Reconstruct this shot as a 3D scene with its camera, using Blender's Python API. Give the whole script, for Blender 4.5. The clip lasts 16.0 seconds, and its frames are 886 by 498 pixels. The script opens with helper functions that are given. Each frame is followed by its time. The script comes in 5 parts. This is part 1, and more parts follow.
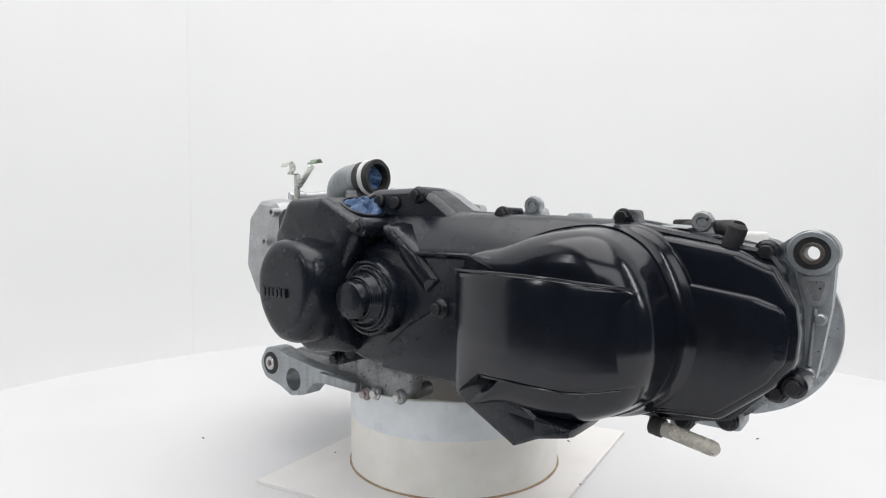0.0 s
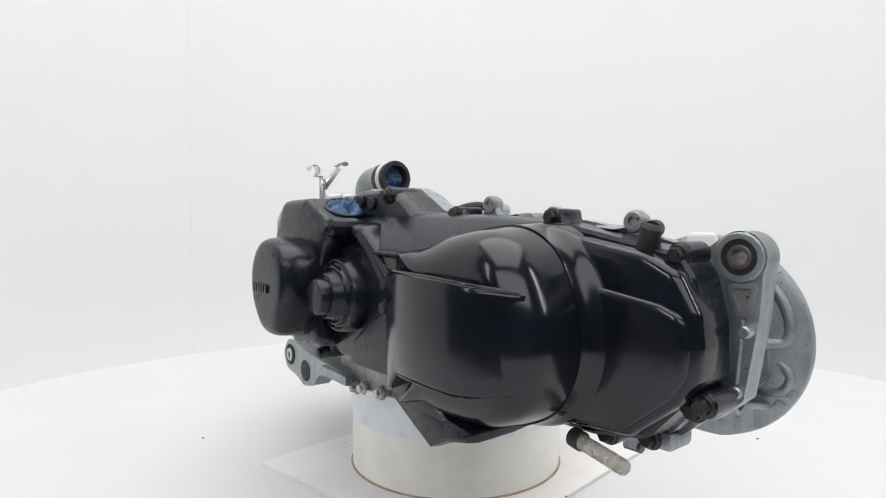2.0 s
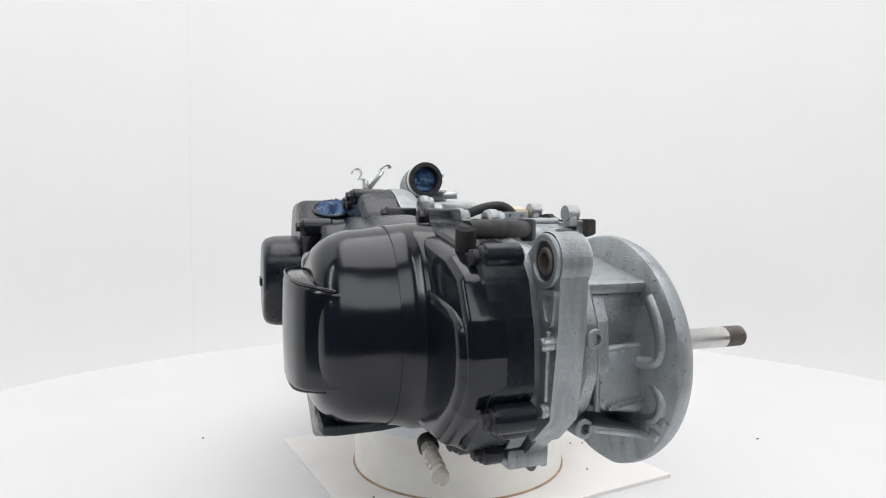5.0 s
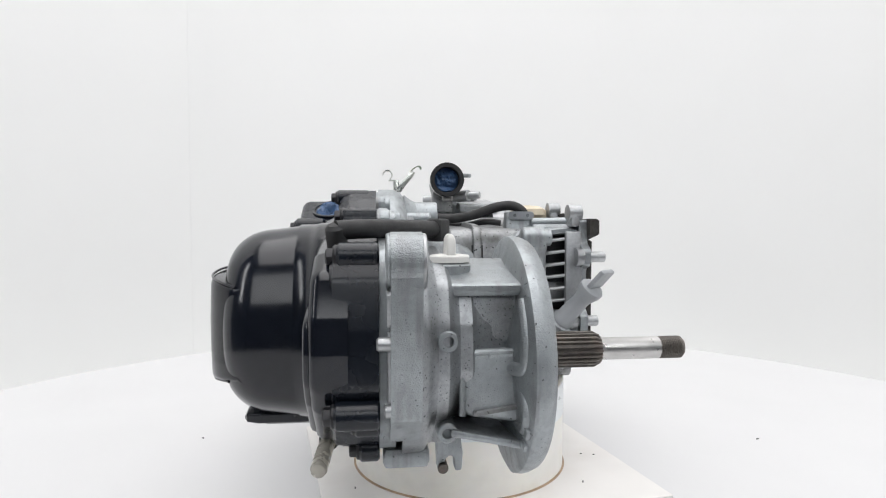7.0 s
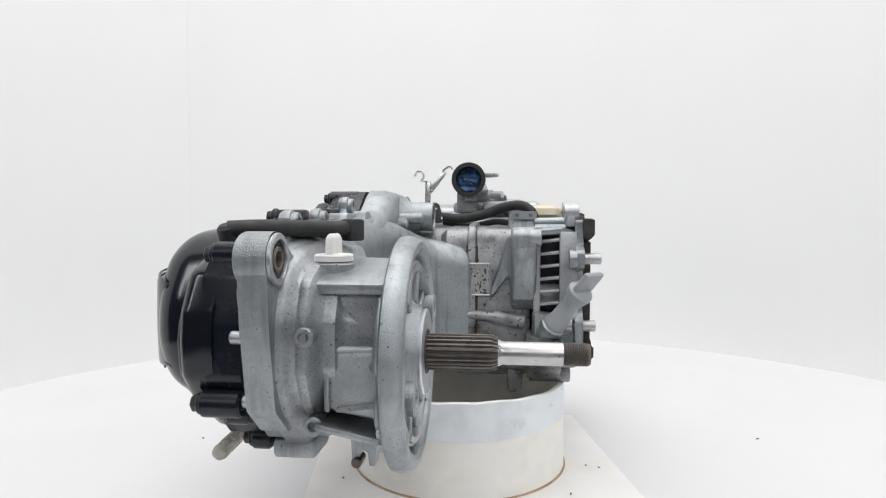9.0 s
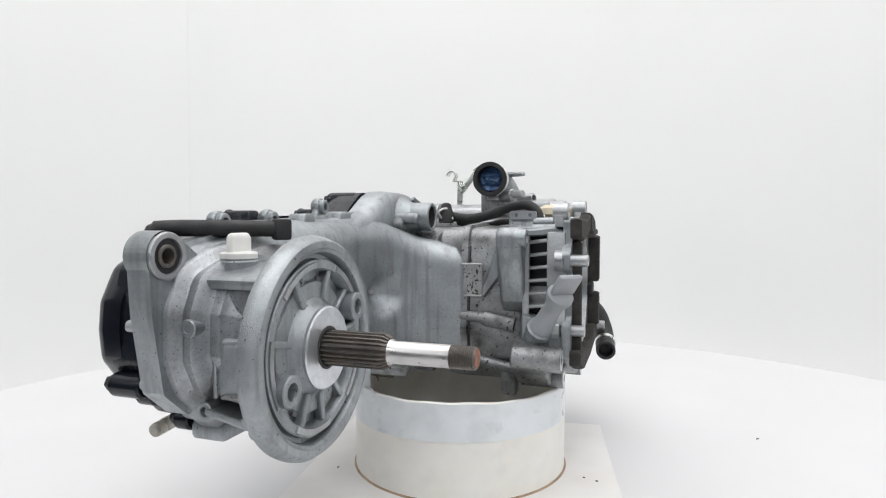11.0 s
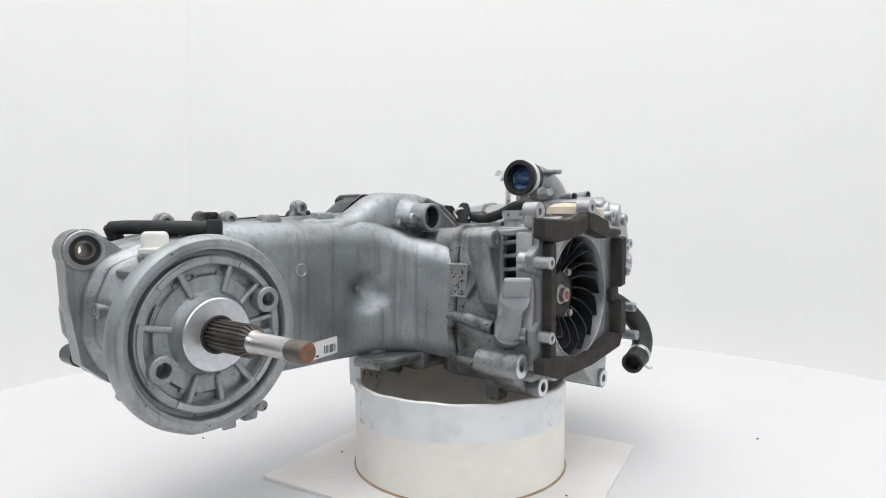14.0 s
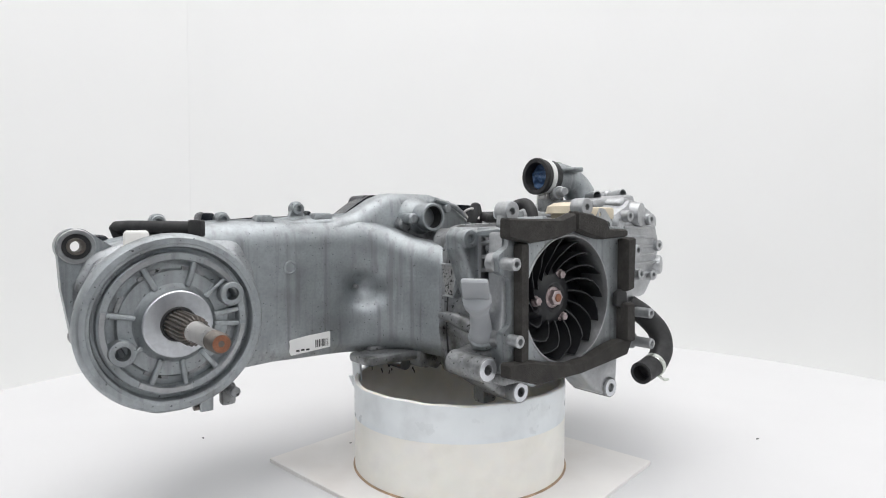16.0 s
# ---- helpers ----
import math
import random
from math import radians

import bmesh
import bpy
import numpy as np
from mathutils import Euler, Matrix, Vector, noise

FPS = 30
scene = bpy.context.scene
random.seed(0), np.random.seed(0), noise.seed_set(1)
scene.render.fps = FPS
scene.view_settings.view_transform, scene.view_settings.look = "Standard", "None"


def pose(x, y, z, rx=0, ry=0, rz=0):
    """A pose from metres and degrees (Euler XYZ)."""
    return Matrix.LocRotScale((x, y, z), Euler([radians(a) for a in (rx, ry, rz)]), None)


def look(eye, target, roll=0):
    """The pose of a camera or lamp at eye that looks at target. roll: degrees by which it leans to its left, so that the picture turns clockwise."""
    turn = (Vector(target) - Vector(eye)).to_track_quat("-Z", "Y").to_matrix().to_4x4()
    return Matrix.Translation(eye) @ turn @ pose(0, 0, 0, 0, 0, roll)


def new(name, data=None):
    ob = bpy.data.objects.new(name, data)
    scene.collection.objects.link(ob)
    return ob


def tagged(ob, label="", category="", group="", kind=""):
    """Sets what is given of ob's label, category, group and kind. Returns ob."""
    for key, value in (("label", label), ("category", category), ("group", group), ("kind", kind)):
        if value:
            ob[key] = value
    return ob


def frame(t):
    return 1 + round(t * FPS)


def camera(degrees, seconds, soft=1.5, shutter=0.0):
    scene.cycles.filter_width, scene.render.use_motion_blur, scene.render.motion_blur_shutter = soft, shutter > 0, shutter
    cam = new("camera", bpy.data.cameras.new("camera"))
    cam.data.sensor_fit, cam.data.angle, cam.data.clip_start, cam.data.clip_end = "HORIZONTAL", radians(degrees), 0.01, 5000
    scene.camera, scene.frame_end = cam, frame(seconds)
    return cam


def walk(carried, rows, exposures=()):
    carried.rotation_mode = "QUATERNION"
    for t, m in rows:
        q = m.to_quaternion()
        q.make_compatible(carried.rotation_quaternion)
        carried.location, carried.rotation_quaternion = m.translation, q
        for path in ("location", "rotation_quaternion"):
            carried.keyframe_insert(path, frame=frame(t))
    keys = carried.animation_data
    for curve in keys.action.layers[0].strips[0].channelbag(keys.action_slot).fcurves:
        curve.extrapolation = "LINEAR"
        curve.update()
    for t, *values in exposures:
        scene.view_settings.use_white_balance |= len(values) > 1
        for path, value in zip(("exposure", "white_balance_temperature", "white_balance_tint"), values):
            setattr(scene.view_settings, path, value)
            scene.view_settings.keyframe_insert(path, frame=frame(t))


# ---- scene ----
# The camera stands still; a motor turntable carries the engine round in front of it.
EYE = (0.0, -0.725, 0.2915)
cam = camera(73.1, 16.0, soft=1.1)
VIEW = look(EYE, (EYE[0] - 0.01628, EYE[1] + 0.99890, EYE[2] - 0.04384))
walk(cam, [(0.0, VIEW), (16.0, VIEW)])

# ---------------------------------------------------------------- light
world = bpy.data.worlds.new("world")
scene.world = world
world.use_nodes = True
world.node_tree.nodes["Background"].inputs["Color"].default_value = (0.9, 0.95, 1.0, 1)
world.node_tree.nodes["Background"].inputs["Strength"].default_value = 0.02
scene.view_settings.exposure = 0.0


def softbox(name, eye, target, sx, sy, watts, colour=(1, 1, 1)):
    data = bpy.data.lights.new(name, "AREA")
    data.shape, data.size, data.size_y, data.energy, data.color = "RECTANGLE", sx, sy, watts, colour
    ob = new(name, data)
    ob.matrix_world = look(eye, target)
    return ob


softbox("ceiling_softbox", (0.0, -0.35, 3.1), (0.0, -0.349, 0.0), 2.8, 3.7, 82, (1.0, 0.985, 0.99))
# unseen fill behind the camera, added to brighten the pipe and engine front
softbox("front_fill", (0.0, -2.45, 1.55), (0.0, 0.2, 0.1), 3.2, 1.3, 32, (0.97, 0.985, 1.0))
softbox("right_strip_light", (1.50, -0.95, 1.15), (0.0, 0.1, 0.2), 0.14, 0.95, 5, (0.98, 0.99, 1.0))
# unseen strip on the left, added as extra fill
softbox("left_fill_strip", (-1.55, -1.10, 1.25), (0.0, 0.3, 0.2), 0.14, 0.95, 4, (0.98, 0.99, 1.0))
# unseen lamps added on the floor behind the table wash the wall from below
softbox("back_wall_fill", (0.0, 1.20, -0.70), (0.0, 1.75, 0.55), 1.7, 0.3, 5.0, (1.0, 1.0, 0.985))
softbox("left_wall_fill", (-1.18, 0.42, -0.70), (-1.70, 0.60, 0.55), 1.3, 0.3, 3.8, (1.0, 1.0, 0.985))
softbox("right_wall_fill", (1.18, 0.42, -0.70), (1.70, 0.60, 0.55), 1.3, 0.3, 3.8, (1.0, 1.0, 0.985))


# ---------------------------------------------------------------- materials
def material(name, base, rough=0.5, metal=0.0, vary=0.12, size=60.0, bump=0.0, bump_size=400.0, dirt=None, dirt_amount=0.0,
             dirt_size=25.0, coat=0.0, rough_vary=0.1, specks=None, speck_size=220.0, speck_cut=0.72, streak=None):
    m = bpy.data.materials.new(name)
    m.use_nodes = True
    nt = m.node_tree
    b = nt.nodes["Principled BSDF"]
    b.inputs["Metallic"].default_value = metal
    b.inputs["Coat Weight"].default_value = coat
    b.inputs["Coat Roughness"].default_value = 0.08
    tc = nt.nodes.new("ShaderNodeTexCoord")

    def noise_at(scale, detail=5.0, stretch=None):
        n = nt.nodes.new("ShaderNodeTexNoise")
        n.inputs["Scale"].default_value, n.inputs["Detail"].default_value = scale, detail
        if stretch:
            mp = nt.nodes.new("ShaderNodeMapping")
            mp.inputs["Scale"].default_value = stretch
            nt.links.new(tc.outputs["Object"], mp.inputs["Vector"])
            nt.links.new(mp.outputs["Vector"], n.inputs["Vector"])
        else:
            nt.links.new(tc.outputs["Object"], n.inputs["Vector"])
        return n.outputs["Fac"]

    def ramp(fac, lo, hi, a, c):
        r = nt.nodes.new("ShaderNodeMapRange")
        r.inputs["From Min"].default_value, r.inputs["From Max"].default_value = lo, hi
        r.inputs["To Min"].default_value, r.inputs["To Max"].default_value = a, c
        nt.links.new(fac, r.inputs["Value"])
        return r.outputs["Result"]

    def mixed(fac, a, c):
        x = nt.nodes.new("ShaderNodeMix")
        x.data_type = "RGBA"
        nt.links.new(fac, x.inputs[0])
        for sock, val in ((x.inputs[6], a), (x.inputs[7], c)):
            if isinstance(val, tuple):
                sock.default_value = (*val, 1)
            else:
                nt.links.new(val, sock)
        return x.outputs[2]

    lo = tuple(c * (1 - vary) for c in base)
    hi = tuple(min(1, c * (1 + vary)) for c in base)
    colour = mixed(ramp(noise_at(size), 0.3, 0.7, 0, 1), lo, hi)
    if vary > 0.1:
        colour = mixed(ramp(noise_at(size * 6, 8), 0.42, 0.62, 0, 0.45), colour, tuple(c * (1 - 1.6 * min(vary, 0.3)) for c in base))
    if streak:
        colour = mixed(ramp(noise_at(130, 3, (1, 1, 0.045)), 0.52, 0.68, 0, 0.75), colour, streak)
        colour = mixed(ramp(noise_at(60, 4, (1, 1, 0.10)), 0.56, 0.74, 0, 0.4), colour, tuple(min(1, c * 1.2) for c in base))
    if dirt:
        colour = mixed(ramp(noise_at(dirt_size, 6), 0.5, 0.75, 0, dirt_amount), colour, dirt)
    if specks:
        colour = mixed(ramp(noise_at(speck_size, 2), speck_cut, speck_cut + 0.03, 0, 0.9), colour, specks)
    nt.links.new(colour, b.inputs["Base Color"])
    nt.links.new(ramp(noise_at(size * 1.7), 0.3, 0.7, max(0.02, rough - rough_vary), min(1, rough + rough_vary)), b.inputs["Roughness"])
    if bump:
        bn = nt.nodes.new("ShaderNodeBump")
        bn.inputs["Strength"].default_value, bn.inputs["Distance"].default_value = bump, 0.001
        nt.links.new(noise_at(bump_size, 6), bn.inputs["Height"])
        nt.links.new(bn.outputs["Normal"], b.inputs["Normal"])
    return m


M_WALL = material("white_booth_wall", (0.825, 0.827, 0.823), 0.85, 0, 0.012, 1.2)
M_TABLE = material("white_turntable", (0.67, 0.67, 0.675), 0.55, 0, 0.012, 3, specks=(0.35, 0.33, 0.3), speck_size=60, speck_cut=0.83)
M_DARK = material("dark_room_wall", (0.030, 0.038, 0.055), 0.9, 0, 0.3, 2)
M_ROOMFLOOR = material("grey_concrete_floor", (0.12, 0.125, 0.13), 0.7, 0, 0.25, 3, bump=0.2)
M_BOARD = material("white_laminate_board", (0.78, 0.762, 0.742), 0.5, 0, 0.03, 14, dirt=(0.50, 0.42, 0.36), dirt_amount=0.25, dirt_size=9)
M_PVC = material("cream_plastic_pipe", (0.90, 0.885, 0.835), 0.42, 0, 0.04, 20, dirt=(0.55, 0.53, 0.49), dirt_amount=0.25, dirt_size=22, bump=0.05, bump_size=60)
M_PVC.node_tree.nodes["Principled BSDF"].inputs["Subsurface Weight"].default_value = 0.6
M_PVC.node_tree.nodes["Principled BSDF"].inputs["Subsurface Radius"].default_value = (0.012, 0.011, 0.009)
M_TAPE = material("pale_tape", (0.80, 0.835, 0.85), 0.34, 0, 0.05, 24, dirt=(0.45, 0.46, 0.47), dirt_amount=0.3, dirt_size=30, bump=0.1, bump_size=40)
M_BLACK = material("satin_black_paint", (0.0080, 0.0105, 0.0160), 0.26, 0, 0.10, 40, bump=0.03, bump_size=1500, rough_vary=0.03, dirt=(0.024, 0.024, 0.026), dirt_amount=0.05, dirt_size=18)
M_BLACK.node_tree.nodes["Principled BSDF"].inputs["Specular IOR Level"].default_value = 0.42
M_GLOSS = material("gloss_black_paint", (0.0080, 0.0100, 0.0155), 0.16, 0, 0.3, 40, bump=0.03, bump_size=90, rough_vary=0.04, dirt=(0.026, 0.026, 0.03), dirt_amount=0.15, dirt_size=14)
M_BLACKMETAL = material("black_bolt", (0.02, 0.02, 0.023), 0.38, 0.3, 0.2, 200)
M_ALU = material("cast_aluminium", (0.388, 0.414, 0.428), 0.40, 0.85, 0.12, 60, bump=0.5, bump_size=1100, dirt=(0.17, 0.175, 0.178), dirt_amount=0.6,
                 dirt_size=30, specks=(0.045, 0.045, 0.045), speck_size=420, speck_cut=0.70, streak=(0.26, 0.27, 0.275))
M_ALUOILY = material("oil_speckled_aluminium", (0.40, 0.415, 0.43), 0.40, 0.85, 0.18, 60, bump=0.45, bump_size=1300, dirt=(0.11, 0.11, 0.108), dirt_amount=0.9,
                     dirt_size=30, specks=(0.035, 0.035, 0.035), speck_size=760, speck_cut=0.66)
M_ALUDIRTY = material("stained_cast_aluminium", (0.33, 0.337, 0.343), 0.44, 0.75, 0.2, 45, bump=0.5, bump_size=900, dirt=(0.07, 0.068, 0.06), dirt_amount=0.9,
                      dirt_size=42, specks=(0.012, 0.012, 0.012), speck_size=260, speck_cut=0.655)
M_BLOTCH = material("ink_blotched_aluminium", (0.38, 0.38, 0.375), 0.55, 0.4, 0.2, 60, bump=0.5, bump_size=800, dirt=(0.12, 0.12, 0.11), dirt_amount=0.8, dirt_size=70, specks=(0.012, 0.012, 0.012), speck_size=330, speck_cut=0.575)
M_ALUBRIGHT = material("bright_cast_aluminium", (0.46, 0.47, 0.48), 0.38, 0.8, 0.14, 50, bump=0.25, bump_size=900, dirt=(0.3, 0.3, 0.3), dirt_amount=0.5, dirt_size=40)
M_MACHINED = material("machined_aluminium", (0.72, 0.74, 0.77), 0.33, 0.85, 0.12, 30, rough_vary=0.05)
M_STEEL = material("ground_steel", (0.56, 0.55, 0.54), 0.34, 0.9, 0.08, 80)
M_SPLINE = material("dull_splined_steel", (0.17, 0.155, 0.14), 0.45, 0.7, 0.2, 120, dirt=(0.12, 0.05, 0.03), dirt_amount=0.5, dirt_size=60)
M_RUST = material("rusty_shaft_end", (0.30, 0.13, 0.075), 0.6, 0.4, 0.25, 200)
M_ZINC = material("zinc_plated_steel", (0.62, 0.64, 0.60), 0.3, 0.85, 0.08, 60, dirt=(0.30, 0.38, 0.28), dirt_amount=0.3, dirt_size=40)
M_RUBBER = material("black_rubber", (0.022, 0.022, 0.023), 0.62, 0, 0.2, 80, bump=0.1, bump_size=500, dirt=(0.06, 0.06, 0.058), dirt_amount=0.4)
M_FOAM = material("dirty_foam", (0.040, 0.037, 0.034), 0.95, 0, 0.3, 70, bump=0.9, bump_size=700, dirt=(0.03, 0.028, 0.025), dirt_amount=0.6, dirt_size=40)
M_FAN = material("black_fan_plastic", (0.011, 0.012, 0.014), 0.48, 0, 0.3, 60, dirt=(0.05, 0.05, 0.048), dirt_amount=0.4)
M_DIP = material("grey_plastic", (0.33, 0.345, 0.36), 0.42, 0, 0.05, 60)
M_CAP = material("white_plastic", (0.78, 0.77, 0.74), 0.4, 0, 0.03, 60, dirt=(0.55, 0.5, 0.45), dirt_amount=0.2)
M_BEIGE = material("beige_plastic", (0.66, 0.58, 0.44), 0.5, 0, 0.05, 40)
M_BLUE = material("blue_nitrile_rag", (0.055, 0.12, 0.25), 0.42, 0, 0.3, 60, bump=0.5, bump_size=160)
M_BLUEDARK = material("dark_blue_rag", (0.02, 0.05, 0.13), 0.4, 0, 0.4, 60, bump=0.5, bump_size=160)
M_LABEL = material("white_paper_label", (0.80, 0.80, 0.79), 0.5, 0, 0.03, 60)
M_INK = material("black_ink", (0.03, 0.03, 0.032), 0.6)
M_PINK = material("pink_marked_steel", (0.46, 0.385, 0.385), 0.4, 0.7, 0.2, 200)
M_WHITEBAND = material("white_clamp_band", (0.78, 0.78, 0.77), 0.4, 0, 0.04, 60)
M_TUBE = material("cloudy_clear_hose", (0.60, 0.57, 0.50), 0.25, 0, 0.1, 60)
M_TUBE.node_tree.nodes["Principled BSDF"].inputs["Transmission Weight"].default_value = 0.35


# ---------------------------------------------------------------- mesh tools
def finish(name, bm, mat, sharp=38):
    bmesh.ops.remove_doubles(bm, verts=bm.verts, dist=1e-6)
    bmesh.ops.recalc_face_normals(bm, faces=bm.faces)
    me = bpy.data.meshes.new(name)
    bm.to_mesh(me)
    bm.free()
    me.materials.append(mat)
    me.polygons.foreach_set("use_smooth", [True] * len(me.polygons))
    me.set_sharp_from_angle(angle=radians(sharp))
    return me


def part(name, bm, mat, parent, label="", m=None, sharp=38):
    """One mesh object under a thing or under a part. bm may be a bmesh or a finished mesh."""
    me = bm if isinstance(bm, bpy.types.Mesh) else finish(name, bm, mat, sharp)
    ob = new(name, me)
    ob.parent = parent
    if m is not None:
        ob.matrix_basis = m
    if label:
        ob["label"] = label
    return ob


def loft(bm, rings, cap=True, loop=False):
    rows = [[bm.verts.new(p) for p in ring] for ring in rings]
    pairs = list(zip(rows, rows[1:])) + ([(rows[-1], rows[0])] if loop else [])
    for a, b in pairs:
        n = len(a)
        for i in range(n):
            j = (i + 1) % n
            bm.faces.new((a[i], a[j], b[j], b[i]))
    if cap and not loop:
        bm.faces.new(rows[0][::-1])
        bm.faces.new(rows[-1])
    return bm


def area2(poly):
    return sum(a[0] * b[1] - b[0] * a[1] for a, b in zip(poly, poly[1:] + poly[:1]))


def offset(poly, d):
    """The polygon moved inwards by d, corner for corner."""
    out, n = [], len(poly)
    for i in range(n):
        p0, p1, p2 = (Vector(poly[k % n][:2]) for k in (i - 1, i, i + 1))
        a, b = (p1 - p0).normalized(), (p2 - p1).normalized()
        na, nb = Vector((-a.y, a.x)), Vector((-b.y, b.x))
        k = na + nb
        s = max(0.35, 1 + na.dot(nb))
        q = p1 + k * (d / s)
        out.append((q.x, q.y, *poly[i][2:]))
    return out


def fillet(poly, r, n=4):
    out, m = [], len(poly)
    for i in range(m):
        p0, p1, p2 = (Vector(poly[k % m][:2]) for k in (i - 1, i, i + 1))
        rr = poly[i][2] if len(poly[i]) > 2 else r
        a, b = (p0 - p1), (p2 - p1)
        la, lb = a.length, b.length
        a.normalize()
        b.normalize()
        half = max(0.05, a.angle(b) / 2)
        t = min(rr / math.tan(half) if half < 1.56 else 0, la * 0.45, lb * 0.45)
        s, e = p1 + a * t, p1 + b * t
        for k in range(n + 1):
            f = k / n
            out.append(tuple(s * (1 - f) ** 2 + p1 * 2 * f * (1 - f) + e * f * f))
    return out


def place(p, a, axis):
    return {"v": (p[0], a, p[1]), "z": (p[0], p[1], a), "u": (a, p[0], p[1])}[axis]


def prism(bm, poly, levels, axis="v", r=0.006, n=4):
    """A solid on a rounded outline; levels: (place along the axis, inset of the outline)."""
    poly = list(poly)
    if area2(poly) < 0:
        poly.reverse()
    rings = []
    for a, d in levels:
        rings.append([place(p, a, axis) for p in fillet(offset(poly, d), max(r - d, r * 0.35), n)])
    return loft(bm, rings)


def soft_levels(a, b, e, n=3):
    """Levels from a to b with both ends rounded by e."""
    s = 1 if b > a else -1
    lv = [(a + s * e * (1 - math.cos(k / n * math.pi / 2)), e * (1 - math.sin(k / n * math.pi / 2))) for k in range(n + 1)]
    return lv + [(b - s * e * (1 - math.cos(k / n * math.pi / 2)), e * (1 - math.sin(k / n * math.pi / 2))) for k in range(n, -1, -1)]


def one_levels(a, b, e, n=4):
    """Levels from a to b, rounded by e at b alone."""
    s = 1 if b > a else -1
    return [(a, 0)] + [(b - s * e * (1 - math.cos(k / n * math.pi / 2)), e * (1 - math.sin(k / n * math.pi / 2))) for k in range(n, -1, -1)]


def frame_of(axis):
    z = Vector(axis).normalized()
    x = z.orthogonal().normalized()
    if abs(z.z) < 0.9:
        x = Vector((0, 0, 1)).cross(z).normalized()
    return x, z.cross(x), z


def lathe(bm, centre, axis, prof, seg=32, closed=False, wobble=None):
    """Turned solid: prof holds (place along the axis, radius); closed joins the last ring to the first."""
    x, y, z = frame_of(axis)
    c = Vector(centre)
    rings = []
    for s, r in prof:
        rings.append([c + z * s + (x * math.cos(q) + y * math.sin(q)) * max(r, 1e-4) * (wobble(q) if wobble else 1)
                      for q in (2 * math.pi * k / seg for k in range(seg))])
    return loft(bm, rings, cap=not closed, loop=closed)


def rod(bm, a, b, r, seg=16, e=0.0008, r2=None):
    a, b = Vector(a), Vector(b)
    h = (b - a).length
    r2 = r if r2 is None else r2
    e = min(e, r * 0.4, h * 0.3)
    return lathe(bm, a, b - a, [(0, r - e), (e, r), (h - e, r2), (h, r2 - e)], seg)


def pipe(bm, a, b, ro, ri, deep=None, seg=28, e=0.0008):
    """A short open sleeve from a to b; with deep it is a blind hole of that depth from b."""
    a, b = Vector(a), Vector(b)
    h = (b - a).length
    if deep is None:
        return lathe(bm, a, b - a, [(0, ri), (0, ro - e), (e, ro), (h - e, ro), (h, ro - e), (h, ri + e * 0.4), (h - e, ri)], seg, closed=True)
    return lathe(bm, a, b - a, [(0, ro), (h - e, ro), (h, ro - e), (h, ri + e * 0.4), (h - e, ri), (h - deep, ri), (h - deep, 0)], seg)


def spline_path(pts, k=6):
    pts = [Vector(p) for p in pts]
    ext = [pts[0] * 2 - pts[1]] + pts + [pts[-1] * 2 - pts[-2]]
    out = []
    for i in range(1, len(ext) - 2):
        p0, p1, p2, p3 = ext[i - 1:i + 3]
        for j in range(k):
            t = j / k
            out.append(0.5 * ((2 * p1) + (p2 - p0) * t + (2 * p0 - 5 * p1 + 4 * p2 - p3) * t * t + (3 * p1 - p0 - 3 * p2 + p3) * t ** 3))
    return out + [pts[-1]]


def hose(bm, pts, r, seg=14, k=6, bore=0.0, radii=None):
    path = spline_path(pts, k)
    rings, up = [], None
    n = len(path)
    for i, p in enumerate(path):
        d = (path[min(i + 1, n - 1)] - path[max(i - 1, 0)]).normalized()
        if up is None:
            up = d.orthogonal().normalized()
        up = (up - d * up.dot(d)).normalized()
        w = d.cross(up)
        rr = r if radii is None else radii[0] + (radii[1] - radii[0]) * i / (n - 1)
        rings.append([p + (up * math.cos(q) + w * math.sin(q)) * rr for q in (2 * math.pi * j / seg for j in range(seg))])
    if bore:
        d0, d1 = (path[0] - path[1]).normalized(), (path[-1] - path[-2]).normalized()
        def shrink(ring, c, f, push):
            return [c + (v - c) * f + push for v in ring]
        f = bore / r
        rings = [shrink(rings[0], path[0], f, -d0 * 0.014), shrink(rings[0], path[0], f, d0 * 0)] + rings + \
                [shrink(rings[-1], path[-1], f, d1 * 0), shrink(rings[-1], path[-1], f, -d1 * 0.014)]
    return loft(bm, rings)


def block(bm, centre, size, e=0.002, turn=None, n=2):
    """A box with rounded edges; turn: a rotation matrix about its centre."""
    sx, sy, sz = (s / 2 for s in size)
    poly = [(-sx, -sy), (sx, -sy), (sx, sy), (-sx, sy)]
    e = min(e, min(size) * 0.45)
    rings = [[Vector((p[0], p[1], a)) for p in fillet(offset(poly, d), max(e - d, e * 0.3), n)] for a, d in soft_levels(-sz, sz, e, n)]
    c = Vector(centre)
    rings = [[c + (turn @ q if turn else q) for q in ring] for ring in rings]
    return loft(bm, rings)


